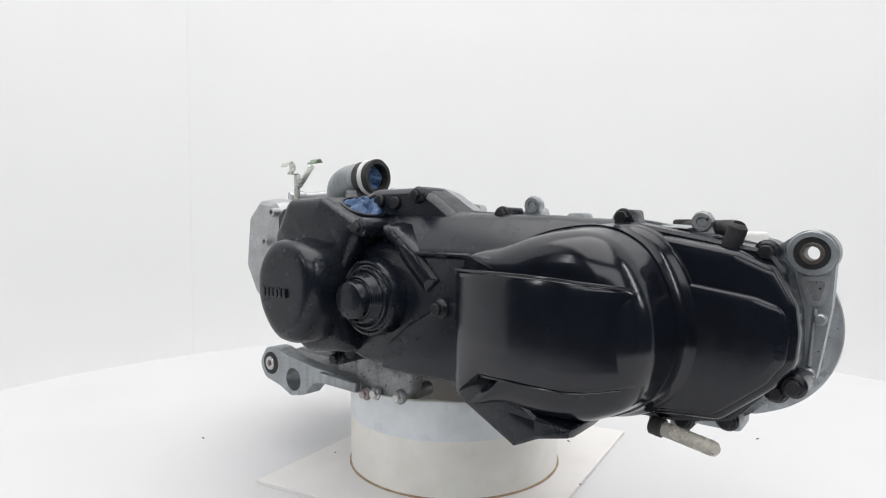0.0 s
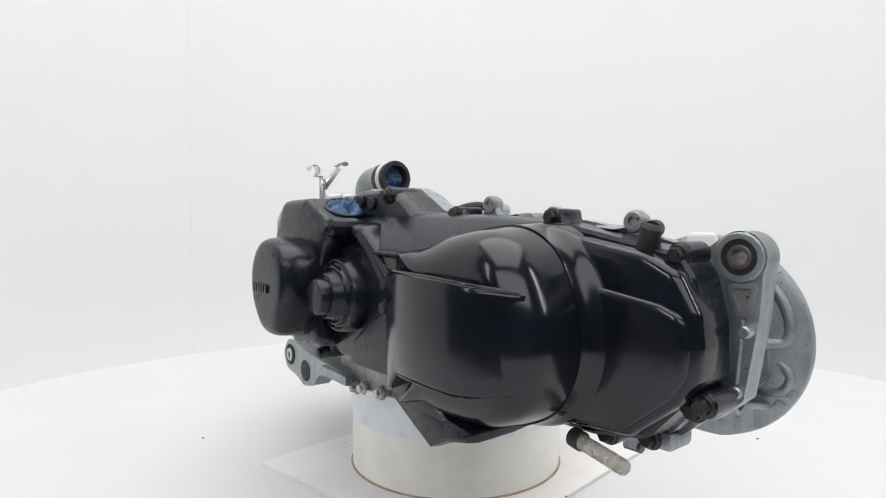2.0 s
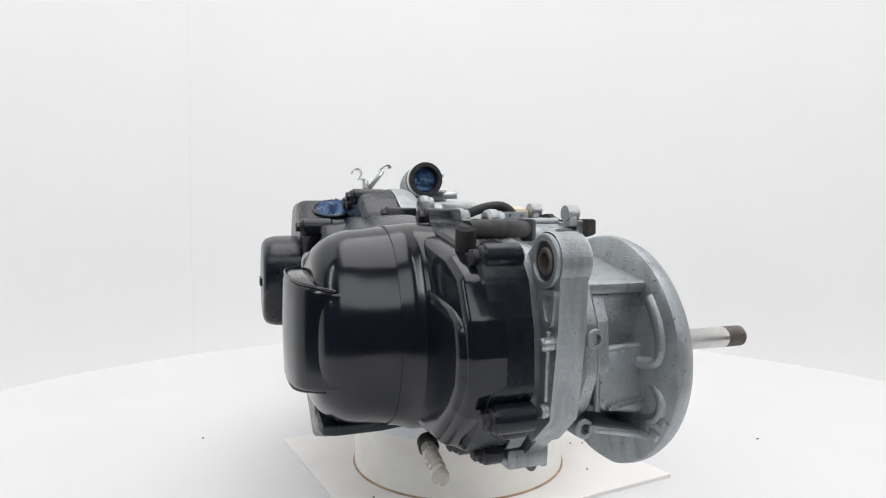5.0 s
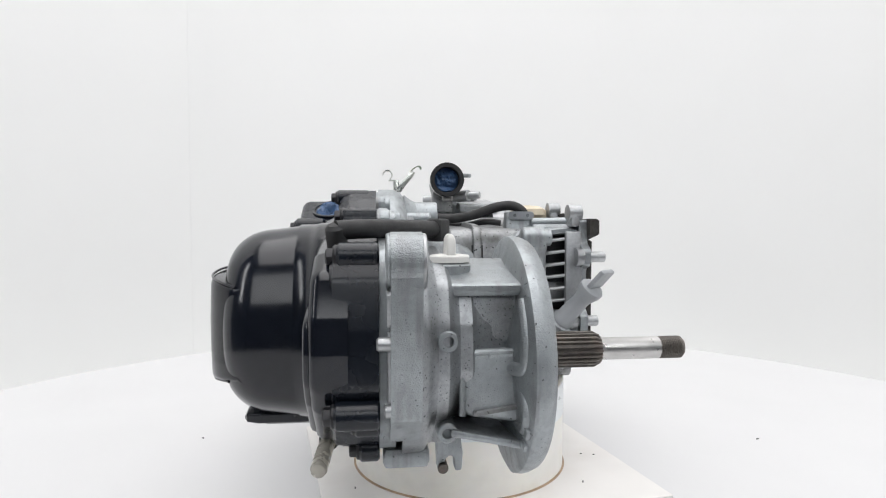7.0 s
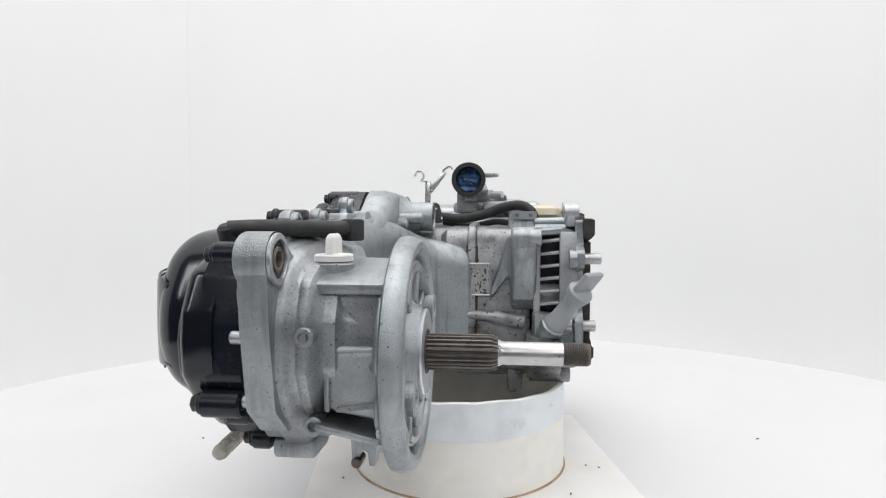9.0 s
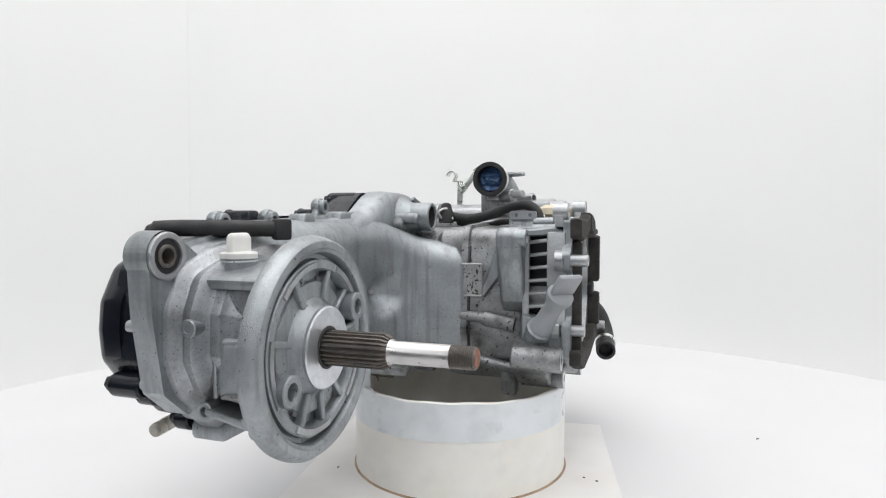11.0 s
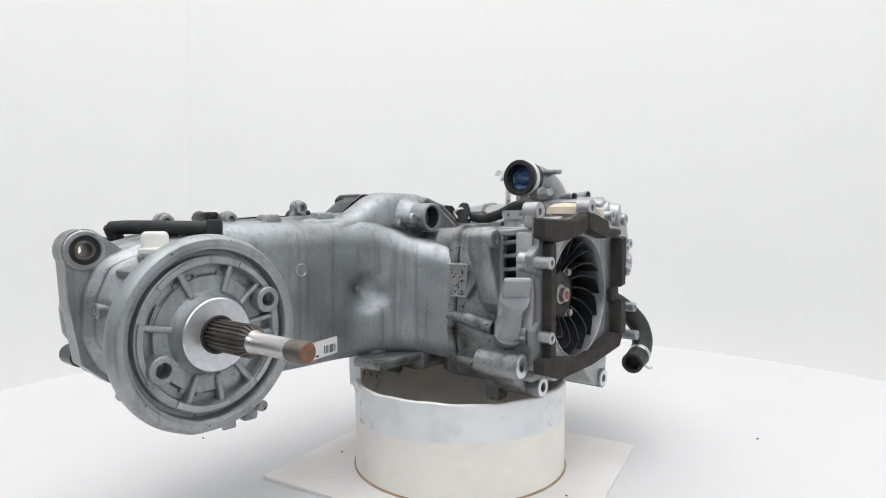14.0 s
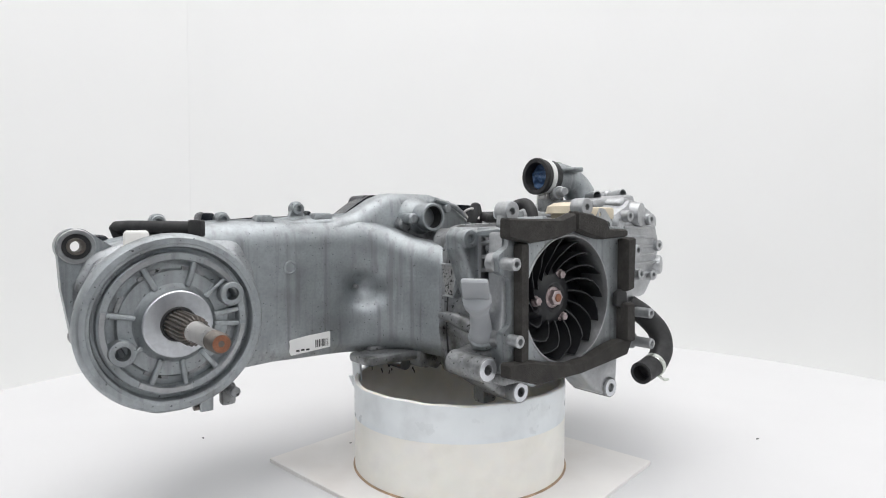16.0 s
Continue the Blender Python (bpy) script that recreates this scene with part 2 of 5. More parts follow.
def plate(bm, outer, holes, a, b, axis="v", r=0.004, n=4):
    """A flat sheet with round or rounded holes, from a to b along the axis."""
    loops = [fillet(outer, r, n)] + [list(h) for h in holes]
    for lvl in (a, b):
        edges = []
        for lp in loops:
            vs = [bm.verts.new(place(p, lvl, axis)) for p in lp]
            edges += [bm.edges.new((vs[i], vs[(i + 1) % len(vs)])) for i in range(len(vs))]
        bmesh.ops.triangle_fill(bm, use_beauty=True, use_dissolve=False, edges=edges)
    for lp in loops:
        m = len(lp)
        lo = [bm.verts.new(place(p, a, axis)) for p in lp]
        hi = [bm.verts.new(place(p, b, axis)) for p in lp]
        for i in range(m):
            j = (i + 1) % m
            bm.faces.new((lo[i], lo[j], hi[j], hi[i]))
    bmesh.ops.remove_doubles(bm, verts=bm.verts, dist=1e-6)
    return bm


def circle(x, y, r, n=28):
    return [(x + r * math.cos(2 * math.pi * k / n), y + r * math.sin(2 * math.pi * k / n)) for k in range(n)]


def B():
    return bmesh.new()


def aim(pos, axis):
    x, y, z = frame_of(axis)
    return Matrix.Translation(pos) @ Matrix((x, y, z)).transposed().to_4x4()


def bolt_mesh(name, mat, r=0.0055, h=0.0055, flange=True):
    """A hexagon bolt head with its washer flange, along +z."""
    bm = B()
    if flange:
        lathe(bm, (0, 0, -0.002), (0, 0, 1), [(0, r * 1.28), (0.0022, r * 1.28), (0.0032, r * 1.1)], 20)
    hexa = [(r * math.cos(math.pi / 3 * k), r * math.sin(math.pi / 3 * k)) for k in range(6)]
    prism(bm, hexa, [(0, 0), (h - 0.0008, 0), (h, 0.0009)], "z", 0.0004, 1)
    lathe(bm, (0, 0, h - 0.0002), (0, 0, 1), [(0, r * 0.55), (0.0004, r * 0.5)], 16)
    return finish(name, bm, mat, 30)


def closed_spline(poly, k=5):
    """A smooth closed curve through the corners of an outline."""
    m, out = len(poly), []
    for i in range(m):
        p0, p1, p2, p3 = (Vector(poly[(i + j) % m][:2]) for j in (-1, 0, 1, 2))
        for j in range(k):
            t = j / k
            out.append(tuple(0.5 * ((2 * p1) + (p2 - p0) * t + (2 * p0 - 5 * p1 + 4 * p2 - p3) * t * t + (3 * p1 - p0 - 3 * p2 + p3) * t ** 3)))
    return out


def pillow(bm, poly, v0, v1, power=4.0, rings=14, centre=None, axis="v", bulge=None, flare=0.0):
    """A smooth domed body on a curved outline, from the rim at v0 to the crown at v1."""
    line = closed_spline(poly)
    c = Vector(centre) if centre else sum((Vector(p) for p in line), Vector((0, 0))) / len(line)
    out = [[place((Vector(p) - c) * (1 + flare) + c, v0, axis) for p in line]]
    for i in range(rings + 1):
        f = math.cos(i / rings * math.pi / 2) if i < rings else 0.004
        h = (1 - f ** power) ** (1 / power * 1.6)
        ring = []
        for p in line:
            q = c + (Vector(p) - c) * f
            v = v0 + (v1 - v0) * h
            if bulge:
                v += bulge(q.x, q.y) * h
            ring.append(place(q, v, axis))
        out.append(ring)
    return loft(bm, out)


def between(bm, ends, r=0.008, n=4, axis="v"):
    """A solid through several outlines of as many corners; ends: (place along the axis, outline)."""
    return loft(bm, [[place(p, a, axis) for p in fillet(poly, r, n)] for a, poly in ends])


def sheet(bm, rows, back):
    """A curved skin from a grid of points, closed at the back by a shift of every rim point."""
    vs = [[bm.verts.new(p) for p in row] for row in rows]
    for a, b in zip(vs, vs[1:]):
        for i in range(len(a) - 1):
            bm.faces.new((a[i], a[i + 1], b[i + 1], b[i]))
    rim = vs[0] + [r[-1] for r in vs[1:-1]] + vs[-1][::-1] + [r[0] for r in vs[-2:0:-1]]
    low = [bm.verts.new(back(v.co)) for v in rim]
    for i in range(len(rim)):
        j = (i + 1) % len(rim)
        bm.faces.new((rim[i], rim[j], low[j], low[i]))
    return bm


# ---------------------------------------------------------------- the booth and the turntable
def booth():
    def wall(name, pts, z0, z1, mat, label):
        """An upright curved wall of some thickness on a plan line."""
        bm = B()
        n = len(pts)
        vs = []
        for (x, y) in pts:
            d = Vector((x, y)).normalized() * 0.04
            vs.append([bm.verts.new(q) for q in ((x, y, z0), (x, y, z1), (x + d.x, y + d.y, z1), (x + d.x, y + d.y, z0))])
        for a, b in zip(vs, vs[1:]):
            for i in range(4):
                bm.faces.new((a[i], b[i], b[(i + 1) % 4], a[(i + 1) % 4]))
        bm.faces.new(vs[0])
        bm.faces.new(vs[-1][::-1])
        ob = new(name, finish(name, bm, mat))
        tagged(ob, label, "wall", kind="structure")
    arc = lambda a, b, r, n: [(r * math.cos(radians(a + (b - a) * k / n)), r * 0.95 * math.sin(radians(a + (b - a) * k / n))) for k in range(n + 1)]
    wall("wall_north", arc(-18, 122.4, 1.75, 40), -0.8, 3.2, M_WALL, "curved matt white booth wall behind the turntable")
    wall("wall_west", arc(122.35, 198, 1.7515, 24), -0.8, 3.2, M_WALL, "curved matt white booth wall panel with a seam")
    wall("wall_south", [(-1.66, -0.52), (-2.1, -1.2), (-2.1, -2.6), (2.1, -2.6), (2.1, -1.2), (1.66, -0.52)], -0.8, 3.2, M_DARK, "dark workshop wall behind the camera")
    bm = B()
    block(bm, (0, -0.4, 3.25), (4.6, 4.8, 0.06), 0.01)
    tagged(new("ceiling", finish("ceiling", bm, M_WALL)), "matt white ceiling over the booth", "ceiling", kind="structure")
    bm = B()
    block(bm, (0, -0.4, -0.83), (4.6, 4.8, 0.06), 0.01)
    tagged(new("floor", finish("floor", bm, M_ROOMFLOOR)), "grey concrete workshop floor", "floor", kind="structure")


def turntable():
    bm = B()
    lathe(bm, (0.027, -0.083, -0.03), (0, 0, 1), [(0, 0.87), (0.004, 0.895), (0.024, 0.900), (0.03, 0.895)], 128)
    top = new("turntable", None)
    tagged(top, "large round white turntable top with a few dark specks", "turntable")
    part("tabletop", bm, M_TABLE, top)
    bm = B()
    lathe(bm, (0, 0, -0.8), (0, 0, 1), [(0, 0.32), (0.03, 0.32), (0.05, 0.09), (0.74, 0.09), (0.77, 0.2)], 40)
    part("pedestal", bm, M_DARK, top)
    rng = random.Random(5)
    for k in range(7):
        a, r = rng.uniform(0, 6.283), rng.uniform(0.26, 0.6)
        bm = B()
        block(bm, (r * math.cos(a), r * math.sin(a), 0.0006), (rng.uniform(0.002, 0.005), 0.0016, 0.0012), 0.0004, Matrix.Rotation(a * 3, 3, "Z"))
        part("crumb", bm, M_INK, top)
    return top


# ---------------------------------------------------------------- board and pipe stand under the engine
RING = (-0.004, 0.008)
RIM = 0.107


def base_board():
    top = tagged(new("base_board"), "thin square white laminate board under the pipe ring", "board")
    bm = B()
    prism(bm, [(-0.130, -0.191), (0.179, -0.135), (0.132, 0.218), (-0.177, 0.162)], [(0.0, 0), (0.0005, 0), (0.0036, 0), (0.0042, 0.0006)], "z", 0.002, 2)
    part("panel", bm, M_BOARD, top)
    rng = random.Random(3)
    for k in range(7):
        a, r = rng.uniform(0, 6.283), rng.uniform(0.132, 0.165)
        bm = B()
        block(bm, (r * math.cos(a), r * math.sin(a) + 0.01, 0.0047), (rng.uniform(0.0015, 0.004), 0.0014, 0.001), 0.0003, Matrix.Rotation(a * 3, 3, "Z"))
        part("crumb", bm, M_INK, top)
    return top


def pipe_stand():
    top = tagged(new("pipe_stand"), "short cut length of cream plastic pipe with pale tape", "stand")
    ro, ri, z0 = 0.1262, 0.1215, 0.0043
    cx, cy = RING

    def rim(q):
        """Height of the cut edge: the saw line wavers a little."""
        return RIM + 0.0007 * math.sin(5 * q) + 0.0004 * math.sin(17 * q + 1)
    seg = 180
    bm = B()
    rows = []
    split = 0.066
    for k in range(seg):
        q = 2 * math.pi * k / seg
        c, s = math.cos(q), math.sin(q)
        rows.append([bm.verts.new((cx + c * r, cy + s * r, z)) for r, z in ((ri, z0), (ro, z0), (ro, rim(q) - 0.0006), (ro - 0.0006, rim(q)), (ri + 0.0006, rim(q)), (ri, rim(q) - 0.0006))])
    for a, b in zip(rows, rows[1:] + rows[:1]):
        for i in range(6):
            bm.faces.new((a[i], b[i], b[(i + 1) % 6], a[(i + 1) % 6]))
    body = part("pipe_wall", bm, M_PVC, top)
    bm = B()
    rows = []
    for k in range(seg):
        q = 2 * math.pi * k / seg
        c, s = math.cos(q), math.sin(q)
        lo = split + 0.0015 * math.sin(q + 0.5)
        rows.append([bm.verts.new((cx + c * r, cy + s * r, z)) for r, z in ((ro + 0.0001, lo), (ro + 0.0005, lo), (ro + 0.0005, rim(q) - 0.001), (ro + 0.0001, rim(q) - 0.0008))])
    for a, b in zip(rows, rows[1:] + rows[:1]):
        for i in range(4):
            bm.faces.new((a[i], b[i], b[(i + 1) % 4], a[(i + 1) % 4]))
    part("tape_band", bm, M_TAPE, top, "pale blue-white tape round the upper edge")
    # brown sealing line where the pipe meets the board
    bm = B()
    lathe(bm, (cx, cy, z0), (0, 0, 1), [(0, ro), (0, ro + 0.0022), (0.0012, ro + 0.0006), (0.0014, ro)], 96, closed=True)
    part("glue_bead", bm, material("brown_glue", (0.42, 0.30, 0.20), 0.6, 0, 0.3, 60), top)
    # bent tab standing up from the edge, with a torn scrap beside it
    bm = B()
    q = radians(318)
    block(bm, (cx + math.cos(q) * 0.1262, cy + math.sin(q) * 0.1262, 0.1175), (0.0022, 0.019, 0.038), 0.0008, Matrix.Rotation(q + 0.75, 3, "Z") @ Matrix.Rotation(0.06, 3, "Y"))
    block(bm, (cx + math.cos(radians(329)) * 0.1285, cy + math.sin(radians(329)) * 0.1285, 0.1035), (0.003, 0.007, 0.016), 0.0008, Matrix.Rotation(radians(350), 3, "Z") @ Matrix.Rotation(0.4, 3, "Y"))
    part("bent_tab", bm, M_TAPE, top)
    # pen marks on the inside, under the cut edge
    rng = random.Random(9)
    for k in range(18):
        q = radians(rng.uniform(245, 306))
        c, s = math.cos(q), math.sin(q)
        bm = B()
        block(bm, (cx + c * (ri - 0.0004), cy + s * (ri - 0.0004), rim(q) - rng.uniform(0.004, 0.02)), (0.0006, 0.0014, rng.uniform(0.003, 0.009)), 0.0002,
              Matrix.Rotation(q, 3, "Z") @ Matrix.Rotation(rng.uniform(-0.6, 0.6), 3, "X"))
        part("pen_mark", bm, M_INK, top)
    return top


# ---------------------------------------------------------------- the engine; x to its rear, y to its right side, z up
def engine():
    top = tagged(new("scooter_engine"), "used scooter engine, black transmission cover, grey cast aluminium cases", "engine")
    hexblack = bolt_mesh("bolt", M_BLACKMETAL)
    hexsteel = bolt_mesh("bolt", M_STEEL, 0.005, 0.005)
    hexpink = bolt_mesh("bolt", M_PINK, 0.0042, 0.0050)

    def bolt(parent, pos, axis, mesh=hexblack, label=""):
        part("bolt", mesh, None, parent, label, aim(pos, axis))

    left, right = (0, -1, 0), (0, 1, 0)

    # ---------------- left side: black transmission cover
    outline = [(-0.140, 0.300), (-0.120, 0.3165), (-0.02, 0.3165), (0.06, 0.300), (0.20, 0.2955), (0.27, 0.292), (0.335, 0.279), (0.364, 0.273), (0.374, 0.259), (0.381, 0.230),
               (0.382, 0.196), (0.372, 0.183), (0.342, 0.150), (0.30, 0.142), (0.20, 0.141), (0.10, 0.148), (0.02, 0.150), (-0.09, 0.155), (-0.128, 0.180), (-0.150, 0.24)]
    bm = B()
    prism(bm, outline, [(-0.0925, 0.0), (-0.110, 0.0), (-0.119, 0.0005), (-0.121, 0.003)], "v", 0.012)
    cover = part("transmission_cover", bm, M_BLACK, top, "black painted transmission cover, satin with glossy rear")

    # front half: tapered box, its top falling away behind a crease
    near = [(-0.084, 0.3165), (-0.030, 0.3175), (0.027, 0.289), (0.014, 0.262), (0.003, 0.240), (0.001, 0.200), (0.010, 0.164), (-0.055, 0.157), (-0.094, 0.176), (-0.113, 0.225), (-0.106, 0.280)]
    far = [(-0.128, 0.3175), (-0.034, 0.3185), (0.030, 0.292), (0.014, 0.262), (0.003, 0.240), (0.001, 0.200), (0.010, 0.160), (-0.085, 0.155), (-0.132, 0.176), (-0.152, 0.225), (-0.147, 0.285)]
    mean = lambda f, d: offset([tuple(a + (b - a) * f for a, b in zip(p, q)) for p, q in zip(far, near)][::-1], d)
    bm = B()
    between(bm, [(-0.112, mean(0, 0)), (-0.140, mean(0.45, 0)), (-0.165, mean(0.9, 0)), (-0.172, mean(1, 0.0)), (-0.177, mean(1, 0.0015)), (-0.1805, mean(1, 0.005)), (-0.182, mean(1, 0.010))], 0.010, 5)
    front = part("front_cover", bm, M_BLACK, cover)
    bm = B()
    dome = [(-0.086, 0.232), (-0.078, 0.258), (-0.056, 0.2755), (-0.024, 0.2730), (-0.002, 0.2605), (0.0045, 0.243), (0.004, 0.220), (-0.003, 0.199), (-0.017, 0.1770), (-0.041, 0.1725), (-0.061, 0.180), (-0.080, 0.204)]
    pillow(bm, dome, -0.165, -0.2210, 10.0, 24, (-0.036, 0.2265), flare=0.02)
    part("front_dome", bm, M_BLACK, cover)
    # raised maker's mark as six plain blocks
    for k in range(6):
        bm = B()
        block(bm, (-0.066 + 0.0066 * k, -0.2203 - 0.0008 * min(1, k / 3), 0.2235), (0.0046, 0.0042, 0.0088), 0.0006)
        part("raised_mark", bm, M_BLACK, cover)

    # middle face with the stepped hub
    bm = B()
    between(bm, [(v, [(-0.03, z0 - 0.004), (0.04, z0), (0.10, z0 - 0.001), (0.20, z0 - 0.004), (0.275, z0 - 0.010), (0.275, 0.148 + d), (0.10, 0.150 + d), (0.01, 0.152 + d), (-0.03, 0.165 + d)][::-1])
                 for v, z0, d in ((-0.112, 0.302, 0), (-0.126, 0.301, 0), (-0.134, 0.297, 0.0), (-0.152, 0.276, 0.001), (-0.158, 0.270, 0.003), (-0.161, 0.266, 0.007))], 0.008)
    part("middle_face", bm, M_BLACK, cover)
    bm = B()
    lathe(bm, (0.0325, -0.1425, 0.2200), left, [(0, 0.0450), (0.010, 0.0435), (0.0135, 0.0425), (0.0145, 0.0395), (0.016, 0.0380), (0.032, 0.0368), (0.0345, 0.0355), (0.0352, 0.0335), (0.0340, 0.0318), (0.0350, 0.0300), (0.0385, 0.0290),
                                              (0.0395, 0.0275), (0.0385, 0.0250), (0.0400, 0.0235), (0.0470, 0.0222), (0.0482, 0.0210), (0.0472, 0.0192), (0.0480, 0.0182), (0.0560, 0.0176), (0.0582, 0.0165), (0.0590, 0.0140), (0.0592, 0.004)], 64)
    part("stepped_hub", bm, M_BLACK, cover)
    bm = B()
    # a flat arrow with rounded edges
    levels = [(-0.135, -0.003), (-0.158, 0.0), (-0.1625, 0.0010), (-0.1652, 0.004), (-0.1662, 0.008)]
    arrow = [(0.110, 0.2405), (0.0945, 0.2270), (0.068, 0.2520), (0.054, 0.2690), (0.038, 0.2790), (0.040, 0.2900), (0.056, 0.2880), (0.088, 0.2640)]
    prism(bm, arrow, levels, "v", 0.003, 3)
    part("arrow_panel", bm, M_BLACK, cover)
    bm = B()
    prism(bm, [(0.074, 0.197), (0.12, 0.222), (0.15, 0.230), (0.155, 0.152), (0.04, 0.152), (0.05, 0.178)], [(-0.155, -0.004), (-0.164, 0), (-0.168, 0.002), (-0.169, 0.006)], "v", 0.004)
    part("lower_panel", bm, M_BLACK, cover)
    bm = B()
    prism(bm, [(0.060, 0.2655), (0.150, 0.2645), (0.150, 0.2615), (0.064, 0.2620)], [(-0.150, -0.002), (-0.1645, 0.0), (-0.1655, 0.0008)], "v", 0.001)
    part("upper_rib", bm, M_BLACK, cover)

    # clutch bulge: rounded body, a raised flat panel across it, a fin below
    bulge = [(0.153, 0.254), (0.188, 0.277), (0.225, 0.2880), (0.262, 0.2890), (0.289, 0.2750), (0.3035, 0.2520), (0.3115, 0.2248), (0.3105, 0.194), (0.297, 0.166), (0.275, 0.150), (0.248, 0.142), (0.205, 0.142), (0.153, 0.156)]
    line = [Vector(p) for p in closed_spline(bulge, 6)]
    turnlen = len(line)
    inward = []
    for k in range(turnlen):
        d = line[(k + 3) % turnlen] - line[k - 3]
        nrm = Vector((d.y, -d.x)).normalized()
        if nrm.dot(Vector((0.236, 0.214)) - line[k]) < 0:
            nrm = -nrm
        inward.append(nrm)
    rings = []
    for v, inset in [(-0.112, -0.0005), (-0.135, 0.0), (-0.150, 0.0010), (-0.165, 0.0030)] + \
            [(-0.169 - 0.0325 * math.sin(q), 0.0036 + 0.026 * (1 - math.cos(q))) for q in (math.pi / 2 * j / 14 for j in range(1, 15))]:
        ring = []
        for p, nrm in zip(line, inward):
            f = min(1.0, max(0.0, (p.x - 0.154) / 0.05))
            q = p + nrm * inset * (0.05 + 0.95 * f * f * (3 - 2 * f))
            ring.append((q.x, v + 1.5 * max(0.0, 0.20 - q.x) ** 2 * max(0.0, (-0.15 - v) / 0.05) * 4, q.y))
        rings.append(ring)
    centre = Vector((0.236, 0.214))
    for f, dv in ((0.75, -0.0012), (0.5, -0.0020), (0.25, -0.0025), (0.02, -0.0027)):
        rings.append([(centre.x + (p[0] - centre.x) * f, p[1] + dv, centre.y + (p[2] - centre.y) * f) for p in rings[17]])
    bm = B()
    loft(bm, rings)
    clutch = part("clutch_bulge", bm, M_GLOSS, cover, "glossy black rounded clutch bulge", sharp=60)
    # soft foot that runs round the bulge and out into the rear face
    bm = B()
    loft(bm, [[((q := p - nrm * out * max(0.06, -nrm.x)).x, v, q.y) for p, nrm in zip(line, inward)] for v, out in ((-0.110, 0.013), (-0.1335, 0.0122), (-0.1365, 0.0095), (-0.1390, 0.0060), (-0.1425, 0.0025), (-0.150, 0.0))])
    part("bulge_step", bm, M_GLOSS, clutch, sharp=60)
    # raised panel across the bulge, curved with it
    tops = [(0.1525, 0.2530), (0.20, 0.2545), (0.25, 0.2530), (0.285, 0.2490), (0.298, 0.2460)]
    lows = [(0.1525, 0.1540), (0.185, 0.1770), (0.22, 0.1785), (0.26, 0.1770), (0.298, 0.1815)]
    at = lambda pts, u: float(np.interp(u, [p[0] for p in pts], [p[1] for p in pts]))
    def panel_v(u):
        return -0.2175 + 3.3 * (u - 0.232) ** 2 + 16.0 * max(0, u - 0.268) ** 2
    bm = B()
    rows = []
    for k in range(33):
        u = 0.1525 + 0.1455 * k / 32
        lo, hi, row = at(lows, u), at(tops, u), []
        for f, dv in ((0, 0.0030), (0.015, 0.0010), (0.05, 0), (0.2, -0.0004), (0.4, -0.0008), (0.6, -0.0008), (0.8, -0.0004), (0.95, 0), (0.985, 0.001), (1, 0.003)):
            row.append((u, panel_v(u) + dv + (0.002 if k == 0 else 0), lo + (hi - lo) * f))
        rows.append(row)
    sheet(bm, rows, lambda p: (p.x, -0.150, p.z))
    part("raised_panel", bm, M_GLOSS, clutch)
    bm = B()
    hose(bm, [(u, panel_v(u) + 0.0012, at(tops, u) + 0.0008) for u in (0.154, 0.18, 0.21, 0.24, 0.265, 0.285, 0.296)], 0.0016, 8, radii=(0.0012, 0.0008))
    part("crease_rib", bm, M_GLOSS, clutch)
    bm = B()
    hose(bm, [(u, panel_v(u) + 0.0022, at(lows, u) - 0.0005) for u in (0.188, 0.21, 0.24, 0.265, 0.290)], 0.0016, 8, radii=(0.0012, 0.0008))
    part("crease_rib", bm, M_GLOSS, clutch)
    bm = B()
    prism(bm, [(0.153, 0.1700), (0.19, 0.1760), (0.226, 0.150), (0.255, 0.146), (0.252, 0.137), (0.226, 0.131), (0.206, 0.121), (0.153, 0.150)],
          [(-0.125, 0.002), (-0.150, 0.0), (-0.184, 0.0), (-0.1925, 0.0015), (-0.1945, 0.004)], "v", 0.003)
    part("lower_fin", bm, M_BLACK, clutch)

    # flat glossy rear half with two raised fields
    bm = B()
    prism(bm, [(0.26, 0.286), (0.300, 0.2815), (0.346, 0.273), (0.369, 0.262), (0.3815, 0.238), (0.3835, 0.218), (0.3815, 0.197), (0.369, 0.180), (0.336, 0.152), (0.26, 0.146)],
          [(-0.110, 0.0), (-0.1245, 0.0), (-0.1285, 0.0008), (-0.1312, 0.0026), (-0.1324, 0.0055), (-0.1328, 0.010)], "v", 0.014, 6)
    rear = part("rear_face", bm, M_GLOSS, cover, sharp=55)
    bm = B()
    prism(bm, [(0.272, 0.2545), (0.310, 0.2500), (0.358, 0.2425), (0.3750, 0.2360), (0.3785, 0.218), (0.3765, 0.199), (0.3655, 0.1835), (0.3335, 0.1565), (0.272, 0.1520)],
          [(-0.126, -0.001), (-0.1322, 0.0), (-0.1348, 0.0010), (-0.1360, 0.0030), (-0.1364, 0.007)], "v", 0.012, 6)
    part("raised_field", bm, M_GLOSS, rear, sharp=55)

    # flange lugs with their bolts
    lugs = [(0.361, 0.2715, -0.118), (0.379, 0.1815, -0.119), (0.367, 0.1735, -0.108), (0.306, 0.1425, -0.112), (0.335, 0.146, -0.106)]
    for u, z, v in lugs:
        bm = B()
        rod(bm, (u, -0.092, z), (u, v + 0.001, z), 0.0085, 20, 0.0015)
        part("bolt_lug", bm, M_BLACK, cover)
        bolt(cover, (u, v, z), left)
    bolt(cover, (0.027, -0.183, 0.287), left)
    bm = B()
    rod(bm, (0.027, -0.15, 0.287), (0.027, -0.1825, 0.287), 0.0095, 20, 0.002)
    part("bolt_lug", bm, M_BLACK, cover)
    bm = B()
